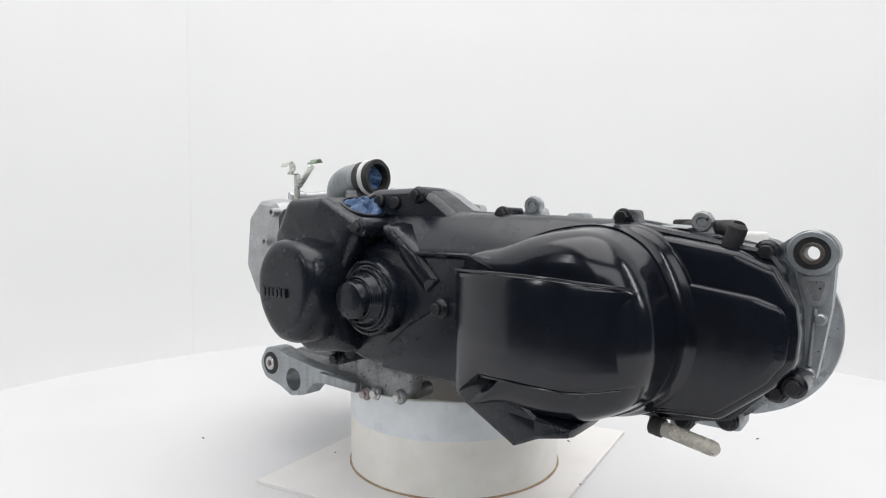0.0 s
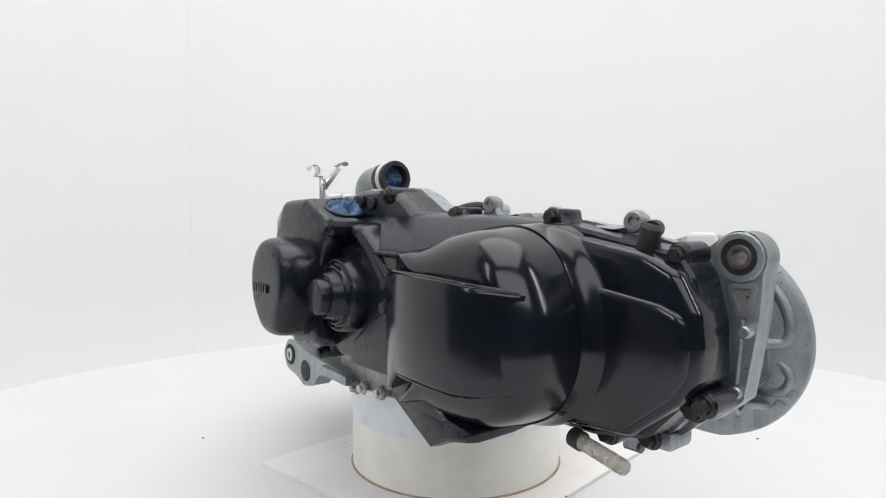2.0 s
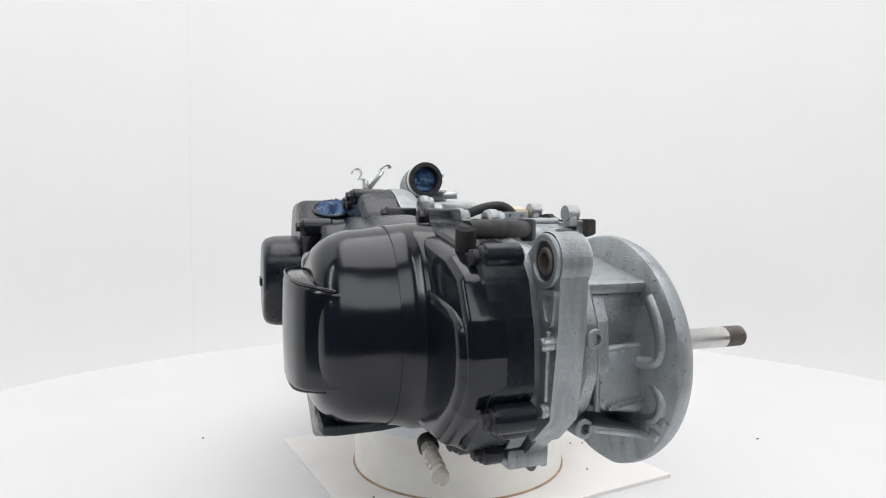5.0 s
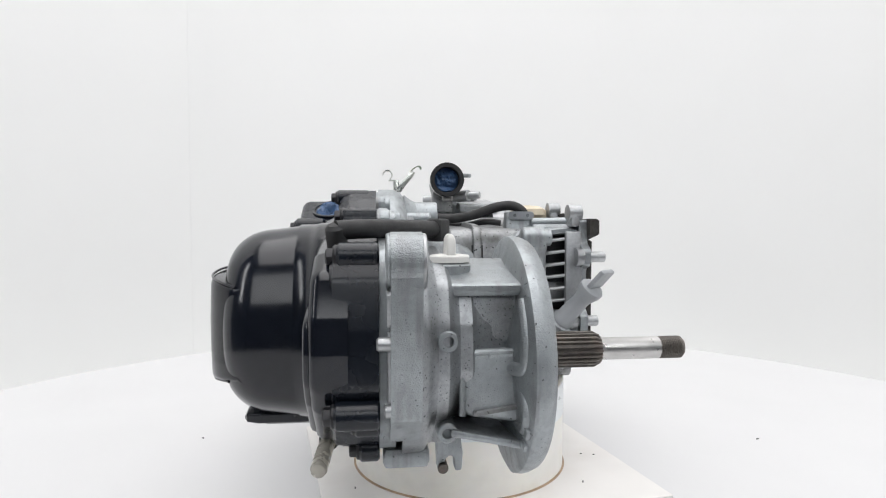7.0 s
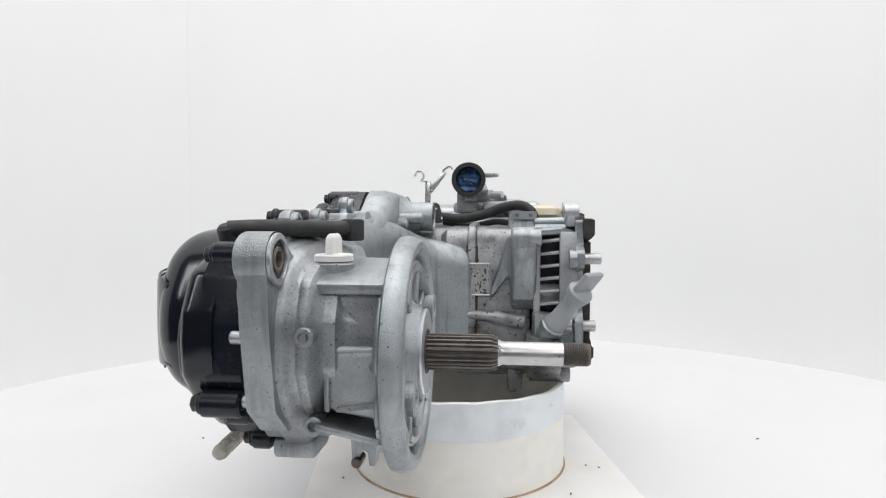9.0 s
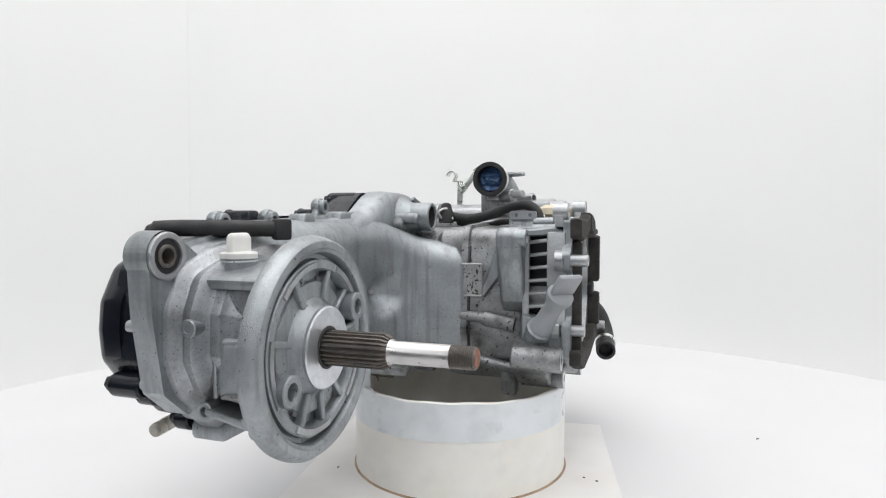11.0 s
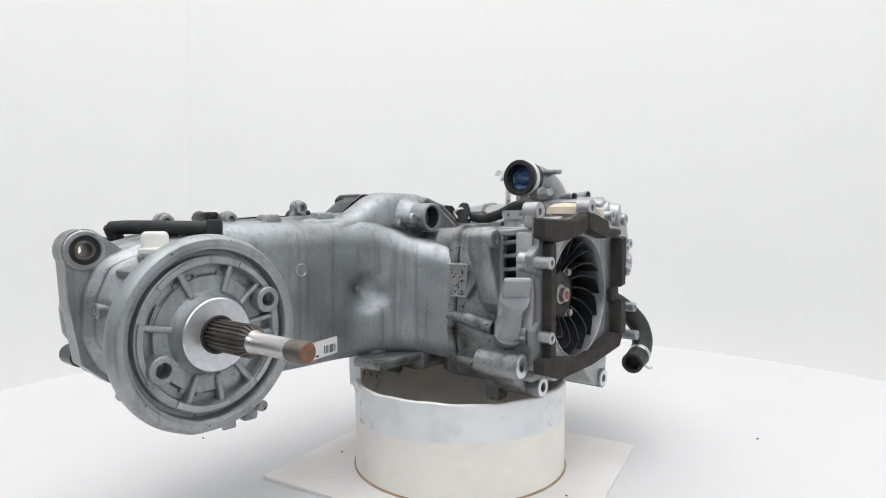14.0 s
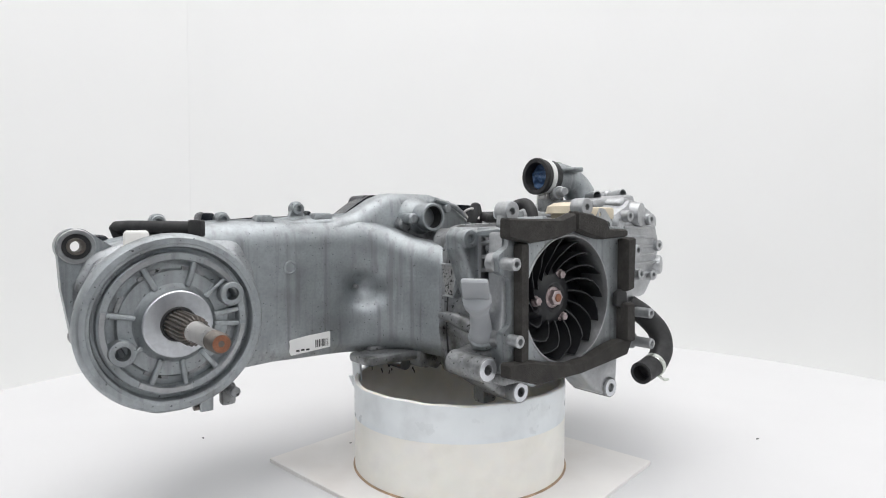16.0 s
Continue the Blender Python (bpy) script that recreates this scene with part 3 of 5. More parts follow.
    rod(bm, (0.1165, -0.14, 0.2165), (0.1165, -0.1725, 0.2165), 0.009, 20, 0.002)
    part("bolt_lug", bm, M_BLACK, cover)
    bolt(cover, (0.1165, -0.173, 0.2165), left)
    bm = B()
    rod(bm, (-0.03, -0.115, 0.152), (-0.03, -0.160, 0.152), 0.009, 20, 0.002)
    block(bm, (-0.03, -0.135, 0.165), (0.034, 0.045, 0.03), 0.006)
    part("bolt_lug", bm, M_BLACK, cover)
    bolt(cover, (-0.03, -0.161, 0.150), left)

    # upright lugs on the upper edge, black on the cover, grey on the case behind
    def top_lug(u, z, wide, v0, v1, mat, owner, bolted):
        bm = B()
        prism(bm, [(u - wide, z - 0.022), (u - 0.0075, z - 0.002), (u - 0.0065, z + 0.0055), (u + 0.0065, z + 0.0055), (u + 0.0075, z - 0.002), (u + wide, z - 0.022)], soft_levels(v0, v1, 0.0012, 2), "v", 0.006)
        part("upper_lug", bm, mat, owner)
        if bolted:
            bolt(owner, (u, v0 - 0.001, z - 0.0005), left)
    top_lug(0.2600, 0.2965, 0.024, -0.118, -0.0925, M_BLACK, cover, True)
    top_lug(0.1475, 0.3000, 0.020, -0.118, -0.0925, M_BLACK, cover, True)
    # hump with two plugs behind the front cover
    bm = B()
    prism(bm, [(-0.035, 0.295), (-0.028, 0.318), (-0.006, 0.3265), (0.060, 0.3265), (0.078, 0.316), (0.098, 0.302), (0.12, 0.295)], [(-0.0925, 0), (-0.118, 0.0), (-0.127, 0.002), (-0.131, 0.006)], "v", 0.010)
    hump = part("upper_hump", bm, M_BLACK, cover)
    for u, z in ((0.006, 0.3135), (0.028, 0.3115)):
        bm = B()
        rod(bm, (u, -0.126, z), (u, -0.1345, z), 0.0065, 18, 0.001)
        part("plug", bm, M_BLACKMETAL, hump)
    bm = B()
    rod(bm, (0.059, -0.10, 0.3185), (0.059, -0.134, 0.3185), 0.0085, 18, 0.0015)
    part("bolt_lug", bm, M_BLACK, hump)
    bolt(hump, (0.059, -0.135, 0.3185), left)
    # oval opening in the top of the front cover
    bm = B()
    lathe(bm, (-0.006, -0.143, 0.3068), (0.40, -0.10, 0.90), [(-0.004, 0.0245), (0.0020, 0.0245), (0.0026, 0.0238), (0.0026, 0.0216), (0.0016, 0.021), (-0.004, 0.021)], 40, closed=True)
    part("air_inlet_rim", bm, M_BLACK, cover)

    # ---------------- grey belt case behind the cover
    bm = B()
    case_outline = [(-0.11, 0.290), (-0.06, 0.322), (0.05, 0.322), (0.085, 0.304), (0.20, 0.2965), (0.27, 0.2935), (0.335, 0.2805), (0.360, 0.2745), (0.371, 0.259), (0.3755, 0.230),
                    (0.3765, 0.196), (0.370, 0.181), (0.343, 0.148), (0.30, 0.139), (0.20, 0.138), (0.10, 0.139), (0.02, 0.140), (-0.09, 0.150), (-0.12, 0.180), (-0.13, 0.24)]
    prism(bm, case_outline, [(-0.0922, 0), (-0.082, 0.0), (-0.081, 0.003), (-0.074, 0.004), (-0.070, 0.006), (-0.068, 0.010)], "v", 0.014)
    belt_case = part("belt_case", bm, M_ALU, top, "grey cast aluminium belt case, stained and dented")
    for u, z, w in ((0.1625, 0.3065, 0.014), (0.248, 0.2935, 0.018), (0.3115, 0.2910, 0.014)):
        bm = B()
        prism(bm, [(u - w, z - 0.018), (u - 0.0075, z - 0.002), (u - 0.0078, z + 0.004), (u - 0.0050, z + 0.0085), (u, z + 0.0098), (u + 0.0050, z + 0.0085), (u + 0.0078, z + 0.004), (u + 0.0075, z - 0.002), (u + w, z - 0.018)],
              soft_levels(-0.0915, -0.0845, 0.0012, 2), "v", 0.004)
        pipe(bm, (u, -0.0850, z + 0.001), (u, -0.0800, z + 0.001), 0.0070, 0.0034, deep=0.004, seg=22)
        lug = part("upper_lug", bm, M_ALU, belt_case)
        bm = B()
        pipe(bm, (u, -0.0905, z + 0.001), (u, -0.0932, z + 0.001), 0.0078, 0.0036, deep=0.0025, seg=22)
        part("threaded_boss", bm, M_ALUDIRTY, lug)
    for u, z, w in ((0.135, 0.301, 0.010), (0.205, 0.298, 0.008)):
        bm = B()
        prism(bm, [(u - w * 1.6, z - 0.012), (u - w, z + 0.002), (u + w, z + 0.002), (u + w * 1.6, z - 0.012)], soft_levels(-0.090, -0.072, 0.002, 2), "v", 0.004)
        part("casting_pad", bm, M_ALU, belt_case)
    # right wall: one flowing skin from the rear to the crankcase, with a round dent
    plan = spline_path([(0.31, -0.0590, 0), (0.25, -0.0552, 0), (0.19, -0.0542, 0), (0.145, -0.0560, 0), (0.115, -0.0545, 0), (0.090, -0.0470, 0), (0.068, -0.0330, 0), (0.051, -0.0110, 0),
                        (0.0415, 0.0120, 0), (0.0350, 0.0250, 0), (0.0200, 0.0330, 0), (0.0020, 0.0350, 0)], 9)
    tops = lambda u: float(np.interp(u, [0.002, 0.035, 0.044, 0.054, 0.066, 0.080, 0.098, 0.125, 0.25, 0.31], [0.250, 0.2640, 0.2690, 0.2745, 0.2840, 0.2925, 0.2970, 0.2955, 0.2935, 0.289]))
    lows = lambda u: float(np.interp(u, [0.035, 0.06, 0.10, 0.20, 0.25, 0.31], [0.134, 0.1385, 0.1375, 0.1395, 0.137, 0.134]))
    rows = []
    for k, p in enumerate(plan):
        d = plan[min(k + 1, len(plan) - 1)] - plan[max(k - 1, 0)]
        nrm = Vector((d.y, -d.x, 0)).normalized()
        if nrm.y < 0:
            nrm = -nrm
        row = []
        lo, hi, R = lows(p.x), tops(p.x), 0.026
        for i in range(37):
            f = i / 36
            z = lo + (hi - lo) * (0.5 - 0.5 * math.cos(math.pi * (0.12 + 0.76 * f)) - 0.5 * (1 - math.cos(math.pi * 0.12))) / math.cos(math.pi * 0.12)
            e = max(0, R - (hi - z), R * 0.8 - (z - lo))
            inner = R - math.sqrt(max(0, R * R - e * e)) if e > 0 else 0
            q = Vector((p.x, p.y, z)) - nrm * inner
            r2 = ((p.x - 0.094) ** 2 + (z - 0.2135) ** 2) / 0.0180 ** 2
            q -= nrm * 0.0200 * math.exp(-r2 ** 1.2)
            q += nrm * (0.0010 * noise.noise(Vector((p.x * 26, p.y * 26, z * 9))) + 0.0004 * noise.noise(q * 90))
            row.append(tuple(q))
        rows.append(row)
    bm = B()
    sheet(bm, rows, lambda p: (p.x - 0.004, p.y - 0.02, p.z + (0.002 if p.z < 0.2 else -0.002)))
    part("case_wall", bm, M_ALU, belt_case)
    bm = B()
    lathe(bm, (0.0990, -0.0640, 0.2155), right, [(0, 0.0034), (0.0045, 0.0030), (0.0052, 0.0024), (0.0035, 0.0014), (0.0035, 0.0003)], 16)
    part("stud", bm, M_ALUDIRTY, belt_case)
    bm = B()
    lathe(bm, (0.186, -0.0565, 0.2425), right, [(0, 0.0085), (0.004, 0.0075), (0.0045, 0.006), (0.003, 0.005), (0.003, 0.0005)], 26)
    part("casting_boss", bm, M_ALU, belt_case)
    # torn bar-code label
    bm = B()
    tri_edge = [(0.138, 0.1495), (0.186, 0.1455), (0.188, 0.150), (0.187, 0.157), (0.188, 0.1625), (0.165, 0.1655), (0.138, 0.1675)]
    prism(bm, tri_edge, [(-0.0545, 0), (-0.0537, 0)], "v", 0.0008, 1)
    label = part("paper_label", bm, M_LABEL, belt_case, "torn white paper bar-code label")
    rng = random.Random(2)
    u = 0.141
    while u < 0.158:
        w = rng.choice((0.0004, 0.0008, 0.0012))
        bm = B()
        block(bm, (u, -0.0536, 0.1555 + (0.150 - u) * 0.03), (w, 0.0003, 0.0085), 0.0001)
        part("ink_bar", bm, M_INK, label)
        u += w + rng.choice((0.0006, 0.001))
    for k, (a, z) in enumerate(((0.166, 0.1500), (0.172, 0.1503), (0.178, 0.1499))):
        bm = B()
        block(bm, (a, -0.0536, z), (0.004, 0.0003, 0.002), 0.0001)
        part("ink_bar", bm, M_INK, label)

    # hump on top of the case with the round breather port
    bm = B()
    prism(bm, [(-0.100, 0.26), (-0.098, 0.288), (-0.050, 0.3215), (-0.018, 0.3285), (0.046, 0.3285), (0.066, 0.3215), (0.096, 0.3035), (0.13, 0.2940), (0.16, 0.288), (0.16, 0.26)],
          [(-0.090, 0.0), (-0.074, 0.0), (-0.066, 0.003), (-0.0615, 0.009), (-0.0595, 0.016)], "v", 0.022, 6)
    hump2 = part("upper_housing", bm, M_ALU, belt_case)
    bm = B()
    pipe(bm, (0.012, -0.06, 0.2985), (0.012, -0.0215, 0.2985), 0.0172, 0.0136, deep=0.034)
    lathe(bm, (0.012, -0.060, 0.2965), right, [(0, 0.028), (0.008, 0.022), (0.016, 0.0178), (0.022, 0.0165)], 32)
    part("breather_port", bm, M_ALU, hump2, "open round port with a dark bore")
    # black disc and sleeve put the shade of the open bore into colour
    bm = B()
    lathe(bm, (0.012, -0.0515, 0.2985), right, [(0, 0.0136), (0.001, 0.0136), (0.0014, 0.003), (0.0015, 0.0005)], 24)
    part("port_shadow_plug", bm, M_RUBBER, hump2)
    bm = B()
    pipe(bm, (0.012, -0.0535, 0.2985), (0.012, -0.0235, 0.2985), 0.0138, 0.0128)
    part("port_shadow_liner", bm, M_RUBBER, hump2, "dark sleeve that stands for the shade inside the port")
    bm = B()
    rod(bm, (0.034, -0.06, 0.2965), (0.036, -0.030, 0.2965), 0.0068, 18, 0.002)
    part("casting_boss", bm, M_ALU, hump2)
    # darker metal below the port stands in for the shade of its hollow
    bm = B()
    prism(bm, [(0.046, 0.288), (0.030, 0.276), (0.004, 0.268), (-0.012, 0.276), (-0.010, 0.296), (0.040, 0.300)], [(-0.070, 0), (-0.050, 0.0), (-0.0475, 0.002)], "v", 0.006)
    part("web_pocket_shade", bm, M_ALUDIRTY, hump2)
    bm = B()
    for u0, z0, u1, z1 in ((-0.055, 0.312, -0.096, 0.286), (-0.020, 0.322, -0.058, 0.312)):
        rod(bm, (u0, -0.060, z0), (u1, -0.060, z1), 0.0030, 10)
    rod(bm, (-0.036, -0.070, 0.310), (-0.036, -0.052, 0.310), 0.0055, 14)
    part("cast_rim", bm, M_ALU, hump2)
    bm = B()
    rod(bm, (0.0163, -0.088, 0.3209), (0.0163, -0.1255, 0.3209), 0.0062, 18, 0.0012)
    part("bolt_lug", bm, M_ALU, hump2)
    bm = B()
    rod(bm, (0.0163, -0.1265, 0.3214), (0.0163, -0.1135, 0.3214), 0.0052, 16, 0.002)
    part("rubber_plug", bm, M_RUBBER, hump2)

    # ---------------- rear: eye bracket, gear case, brake plate, axle
    bm = B()
    eye = (0.3840, 0.2700)
    rim = [(eye[0] + 0.0165 * math.cos(radians(a)), eye[1] + 0.0165 * math.sin(radians(a)), 0.0003) for a in range(130, -31, -10)]
    plate(bm, [(0.345, 0.262, 0.006)] + rim + [(0.3965, 0.232), (0.3880, 0.180), (0.366, 0.160), (0.335, 0.19)],
          [circle(*eye, 0.0128)], -0.0862, -0.0685)
    bracket = part("eye_bracket", bm, M_ALU, top, "light grey cast bracket with a rubber-bushed eye")
    bm = B()
    pipe(bm, (eye[0], -0.0868, eye[1]), (eye[0], -0.068, eye[1]), 0.0127, 0.0078)
    part("rubber_bush", bm, M_RUBBER, bracket)
    bm = B()
    pipe(bm, (eye[0], -0.0882, eye[1]), (eye[0], -0.0665, eye[1]), 0.0078, 0.0050)
    part("steel_sleeve", bm, M_SPLINE, bracket)
    bm = B()
    pipe(bm, (eye[0], -0.0690, eye[1]), (eye[0], -0.0660, eye[1]), 0.0158, 0.0116)
    part("eye_lip", bm, M_ALUBRIGHT, bracket)
    bm = B()
    pipe(bm, (eye[0], -0.0856, eye[1]), (eye[0], -0.0886, eye[1]), 0.0158, 0.0114)
    part("eye_lip", bm, M_ALU, bracket)
    bm = B()
    plate(bm, [(0.3765, 0.2535, 0.004), (0.3960, 0.2545, 0.004), (0.3915, 0.2335, 0.004), (0.3830, 0.2335, 0.004)], [fillet([(0.3800, 0.2505), (0.3930, 0.2512), (0.3895, 0.2365), (0.3850, 0.2365)], 0.0025, 4)], -0.0880, -0.0855, r=0.004)
    part("pocket_rim", bm, M_ALUBRIGHT, bracket)
    # flat darker plate inside the rim, its tone painting the recess's shade
    bm = B()
    prism(bm, [(0.3800, 0.2505), (0.3930, 0.2512), (0.3895, 0.2365), (0.3850, 0.2365)], [(-0.0866, 0), (-0.0861, 0)], "v", 0.0025)
    part("pocket_shade", bm, M_ALUDIRTY, bracket)
    bm = B()
    rod(bm, (0.3868, -0.0864, 0.231), (0.3838, -0.0864, 0.190), 0.0016, 10)
    part("cast_ridge", bm, M_ALUBRIGHT, bracket)
    for u, v, z, ln in ((0.3905, -0.0885, 0.2245, 0.011), (0.384, -0.08, 0.185, 0.02)):
        bm = B()
        rod(bm, (u, v - ln / 2, z), (u, v + ln / 2, z), 0.0040, 16, 0.001)
        part("dowel_boss", bm, M_ALUBRIGHT, bracket)

    bm = B()
    prism(bm, [(0.24, 0.279), (0.30, 0.281), (0.345, 0.274), (0.376, 0.262), (0.388, 0.235), (0.389, 0.200), (0.378, 0.176), (0.342, 0.143), (0.30, 0.134), (0.25, 0.14), (0.225, 0.17), (0.22, 0.24)],
          [(-0.078, 0), (-0.066, 0.0005), (-0.0635, 0.002), (-0.0615, 0.0055), (-0.0585, 0.0070), (-0.0555, 0.0060), (-0.0520, 0.0062), (-0.0495, 0.0085), (-0.0475, 0.0135), (-0.0445, 0.0160), (-0.0410, 0.0155), (-0.0370, 0.0160), (-0.0345, 0.0195), (-0.030, 0.0225), (-0.020, 0.0255), (-0.008, 0.030)], "v", 0.022, 5)
    gear_case = part("gear_case", bm, M_ALUOILY, top, "grey cast aluminium rear gear case with oil speckles")
    bm = B()
    block(bm, (0.342, -0.033, 0.2575), (0.056, 0.056, 0.008), 0.003, Matrix.Rotation(radians(14), 3, "Y"))
    part("shelf_rib", bm, M_ALU, gear_case)
    bm = B()
    prism(bm, [(-0.043, 0.176), (-0.043, 0.214), (-0.004, 0.216), (-0.004, 0.170)], [(0.345, 0), (0.3680, 0.0), (0.3700, 0.0015), (0.3710, 0.005)], "u", 0.008)
    box = part("rear_boss_box", bm, M_ALU, gear_case)
    bm = B()
    hose(bm, [(0.3690, -0.0430, 0.176), (0.3696, -0.0425, 0.205), (0.3694, -0.0385, 0.2130), (0.3694, -0.026, 0.2145), (0.3690, -0.011, 0.2145)], 0.0020, 8)
    part("box_rim", bm, M_ALU, box)
    bm = B()
    rod(bm, (0.3695, -0.027, 0.2135), (0.3695, -0.027, 0.180), 0.0012, 8)
    part("cast_ridge", bm, M_ALU, box)
    bm = B()
    block(bm, (0.366, -0.022, 0.1795), (0.014, 0.030, 0.0035), 0.0014, Matrix.Rotation(radians(8), 3, "X"))
    part("shelf_rib", bm, M_ALUDIRTY, box)
    bm = B()
    prism(bm, [(-0.043, 0.217), (-0.043, 0.254), (-0.004, 0.254), (-0.004, 0.217)], [(0.335, 0), (0.3590, 0), (0.3625, 0.002), (0.3640, 0.006)], "u", 0.006)
    part("upper_boss_box", bm, M_ALUOILY, gear_case)
    bm = B()
    block(bm, (0.353, -0.028, 0.162), (0.04, 0.046, 0.005), 0.002, Matrix.Rotation(radians(-12), 3, "X"))
    part("shelf_rib", bm, M_ALU, gear_case)
    for u, v, z in ((0.3785, -0.053, 0.2235), (0.366, -0.052, 0.166)):
        bm = B()
        pipe(bm, (u - 0.012, v, z), (u + 0.005, v, z), 0.0062, 0.003, deep=0.004, seg=20)
        part("bolt_boss", bm, M_ALU, gear_case)
    bm = B()
    rod(bm, (0.339, -0.047, 0.255), (0.339, -0.047, 0.2665), 0.0135, 24, 0.002)
    part("filler_neck", bm, M_ALU, gear_case)
    bm = B()
    lathe(bm, (0.339, -0.047, 0.2665), (0, 0, 1), [(0, 0.0128), (0.0035, 0.0128), (0.0045, 0.012), (0.005, 0.008)], 28)
    prism(bm, [(0.328, -0.0500), (0.350, -0.0500), (0.350, -0.0440), (0.328, -0.0440)], [(0.270, 0), (0.281, 0.0003), (0.2835, 0.0014), (0.2845, 0.0028)], "z", 0.002)
    part("oil_cap", bm, M_CAP, gear_case, "white plastic wing-shaped oil filler cap")
    # feet and hooked cable tab under the case
    bm = B()
    block(bm, (0.325, -0.075, 0.140), (0.034, 0.030, 0.014), 0.004)
    part("lower_foot", bm, M_ALU, gear_case)
    bm = B()
    prism(bm, [(-0.056, 0.146), (-0.050, 0.126), (-0.0495, 0.110), (-0.044, 0.1085), (-0.0435, 0.117), (-0.0405, 0.1205), (-0.037, 0.1185), (-0.0365, 0.1085), (-0.0315, 0.1085), (-0.0305, 0.122), (-0.034, 0.146)], soft_levels(0.277, 0.289, 0.001, 2), "u", 0.002)
    part("cable_hook", bm, M_ALU, gear_case)
    bm = B()
    rod(bm, (0.292, -0.0455, 0.1115), (0.276, -0.0455, 0.1115), 0.004, 14)
    part("hook_bolt", bm, M_SPLINE, gear_case)
    bm = B()
    block(bm, (0.262, -0.036, 0.122), (0.014, 0.012, 0.022), 0.003)
    rod(bm, (0.262, -0.03, 0.128), (0.262, -0.012, 0.128), 0.005, 14)
    part("drain_lug", bm, M_ALUDIRTY, gear_case)

    ax = (0.3190, 0.2035)
    C = (ax[0], 0.0, ax[1])
    bm = B()
    def bump(q):
        return 1 + 0.012 * max(0, math.cos(q - 4.5)) ** 200
    lathe(bm, C, right, [(-0.010, 0.030), (0.000, 0.060), (0.0035, 0.0760), (0.005, 0.0785), (0.0085, 0.0792), (0.0120, 0.0785), (0.0165, 0.0765), (0.0180, 0.0750), (0.0182, 0.0705), (0.0172, 0.0695), (0.0168, 0.0675), (0.0150, 0.0665),
                          (0.0085, 0.0660), (0.0085, 0.0630), (0.0142, 0.0622), (0.0150, 0.0612), (0.0150, 0.0560), (0.0140, 0.0552), (0.0068, 0.0545), (0.0068, 0.0485), (0.0075, 0.0475), (0.0102, 0.0462), (0.0104, 0.0400), (0.0110, 0.0350), (0.0150, 0.0310), (0.0200, 0.0288), (0.0200, 0.002)], 120, wobble=bump)
    disc = part("brake_plate", bm, M_ALU, top, "round grey cast brake backing plate with ribs", Matrix.Translation((0, -0.010, 0)))
    for deg, wide in ((12, 0.0046), (62, 0.0050), (108, 0.0050), (140, 0.0044), (172, 0.0046), (186, 0.0046), (232, 0.0050), (262, 0.0046), (292, 0.0050), (326, 0.0046)):
        q = radians(deg)
        bx = B()
        c = Vector((ax[0] + 0.0450 * math.cos(q), 0.0102, ax[1] + 0.0450 * math.sin(q)))
        block(bx, c, (0.024, 0.0082, wide), 0.0018, Matrix.Rotation(-q, 3, "Y"), 3)
        part("rib", bx, M_ALU, disc)
    # casting marks on the rim's inner face
    for z in (0.170, 0.160):
        bx = B()
        block(bx, (ax[0] + math.sqrt(0.0735 ** 2 - (z - ax[1]) ** 2), 0.0028, z), (0.0075, 0.0030, 0.0065), 0.0010, Matrix.Rotation(0.5, 3, "Y"))
        part("casting_mark", bx, M_ALU, disc)
    for k in range(5):
        q0 = radians(-30 + 72 * k)
        bx = B()
        rings = []
        for i in range(9):
            q = q0 + radians(44) * i / 8
            rings.append([(ax[0] + r * math.cos(q), v, ax[1] + r * math.sin(q)) for r, v in ((0.0560, 0.0130), (0.0566, 0.0164), (0.0606, 0.0164), (0.0612, 0.0130))])
        loft(bx, rings)
        part("arc_rib", bx, M_ALUBRIGHT, disc)
    for k in range(8):
        q0 = radians(8 + 45 * k)
        bx = B()
        rings = []
        for i in range(7):
            q = q0 + radians(24) * i / 6
            rings.append([(ax[0] + r * math.cos(q), v, ax[1] + r * math.sin(q)) for r, v in ((0.0375, 0.0070), (0.0375, 0.0092), (0.0500, 0.0092), (0.0500, 0.0070))])
        loft(bx, rings)
        part("cast_pad", bx, M_ALUDIRTY, disc)
    for u, z in ((0.272, 0.2265), (0.3628, 0.1830)):
        bm = B()
        pipe(bm, (u, 0.004, z), (u, 0.0215, z), 0.0108, 0.0058, deep=0.016)
        part("anchor_boss", bm, M_ALU, disc)
        # black disc paints the shade at the bottom of the blind hole
        bm = B()
        rod(bm, (u, 0.005, z), (u, 0.0065, z), 0.0058, 18, 0.0002)
        part("bore_shade", bm, M_RUBBER, disc)
    bm = B()
    pipe(bm, (ax[0], 0.016, ax[1]), (ax[0], 0.0222, ax[1]), 0.0292, 0.0150, seg=64, e=0.001)
    part("machined_face", bm, M_MACHINED, disc, "bright machined ring round the axle")
    bm = B()
    pipe(bm, (ax[0], 0.014, ax[1]), (ax[0], 0.0230, ax[1]), 0.0152, 0.0128, seg=40)
    part("oil_seal", bm, M_RUBBER, disc)
    # left face of the brake plate: swept ridges and two small windows
    bm = B()
    hose(bm, [(0.372, 0.0034, 0.245), (0.380, 0.0034, 0.232), (0.384, 0.0034, 0.217), (0.380, 0.0026, 0.206), (0.366, -0.004, 0.204)], 0.0045, 10)
    hose(bm, [(0.36, 0.0026, 0.192), (0.378, 0.0034, 0.190), (0.385, 0.0034, 0.180), (0.378, 0.0034, 0.170), (0.36, 0.0026, 0.168)], 0.0040, 10)
    part("cast_ridge", bm, M_ALU, disc)

    # axle
    bm = B()
    teeth = 22
    n = teeth * 4
    rings = []
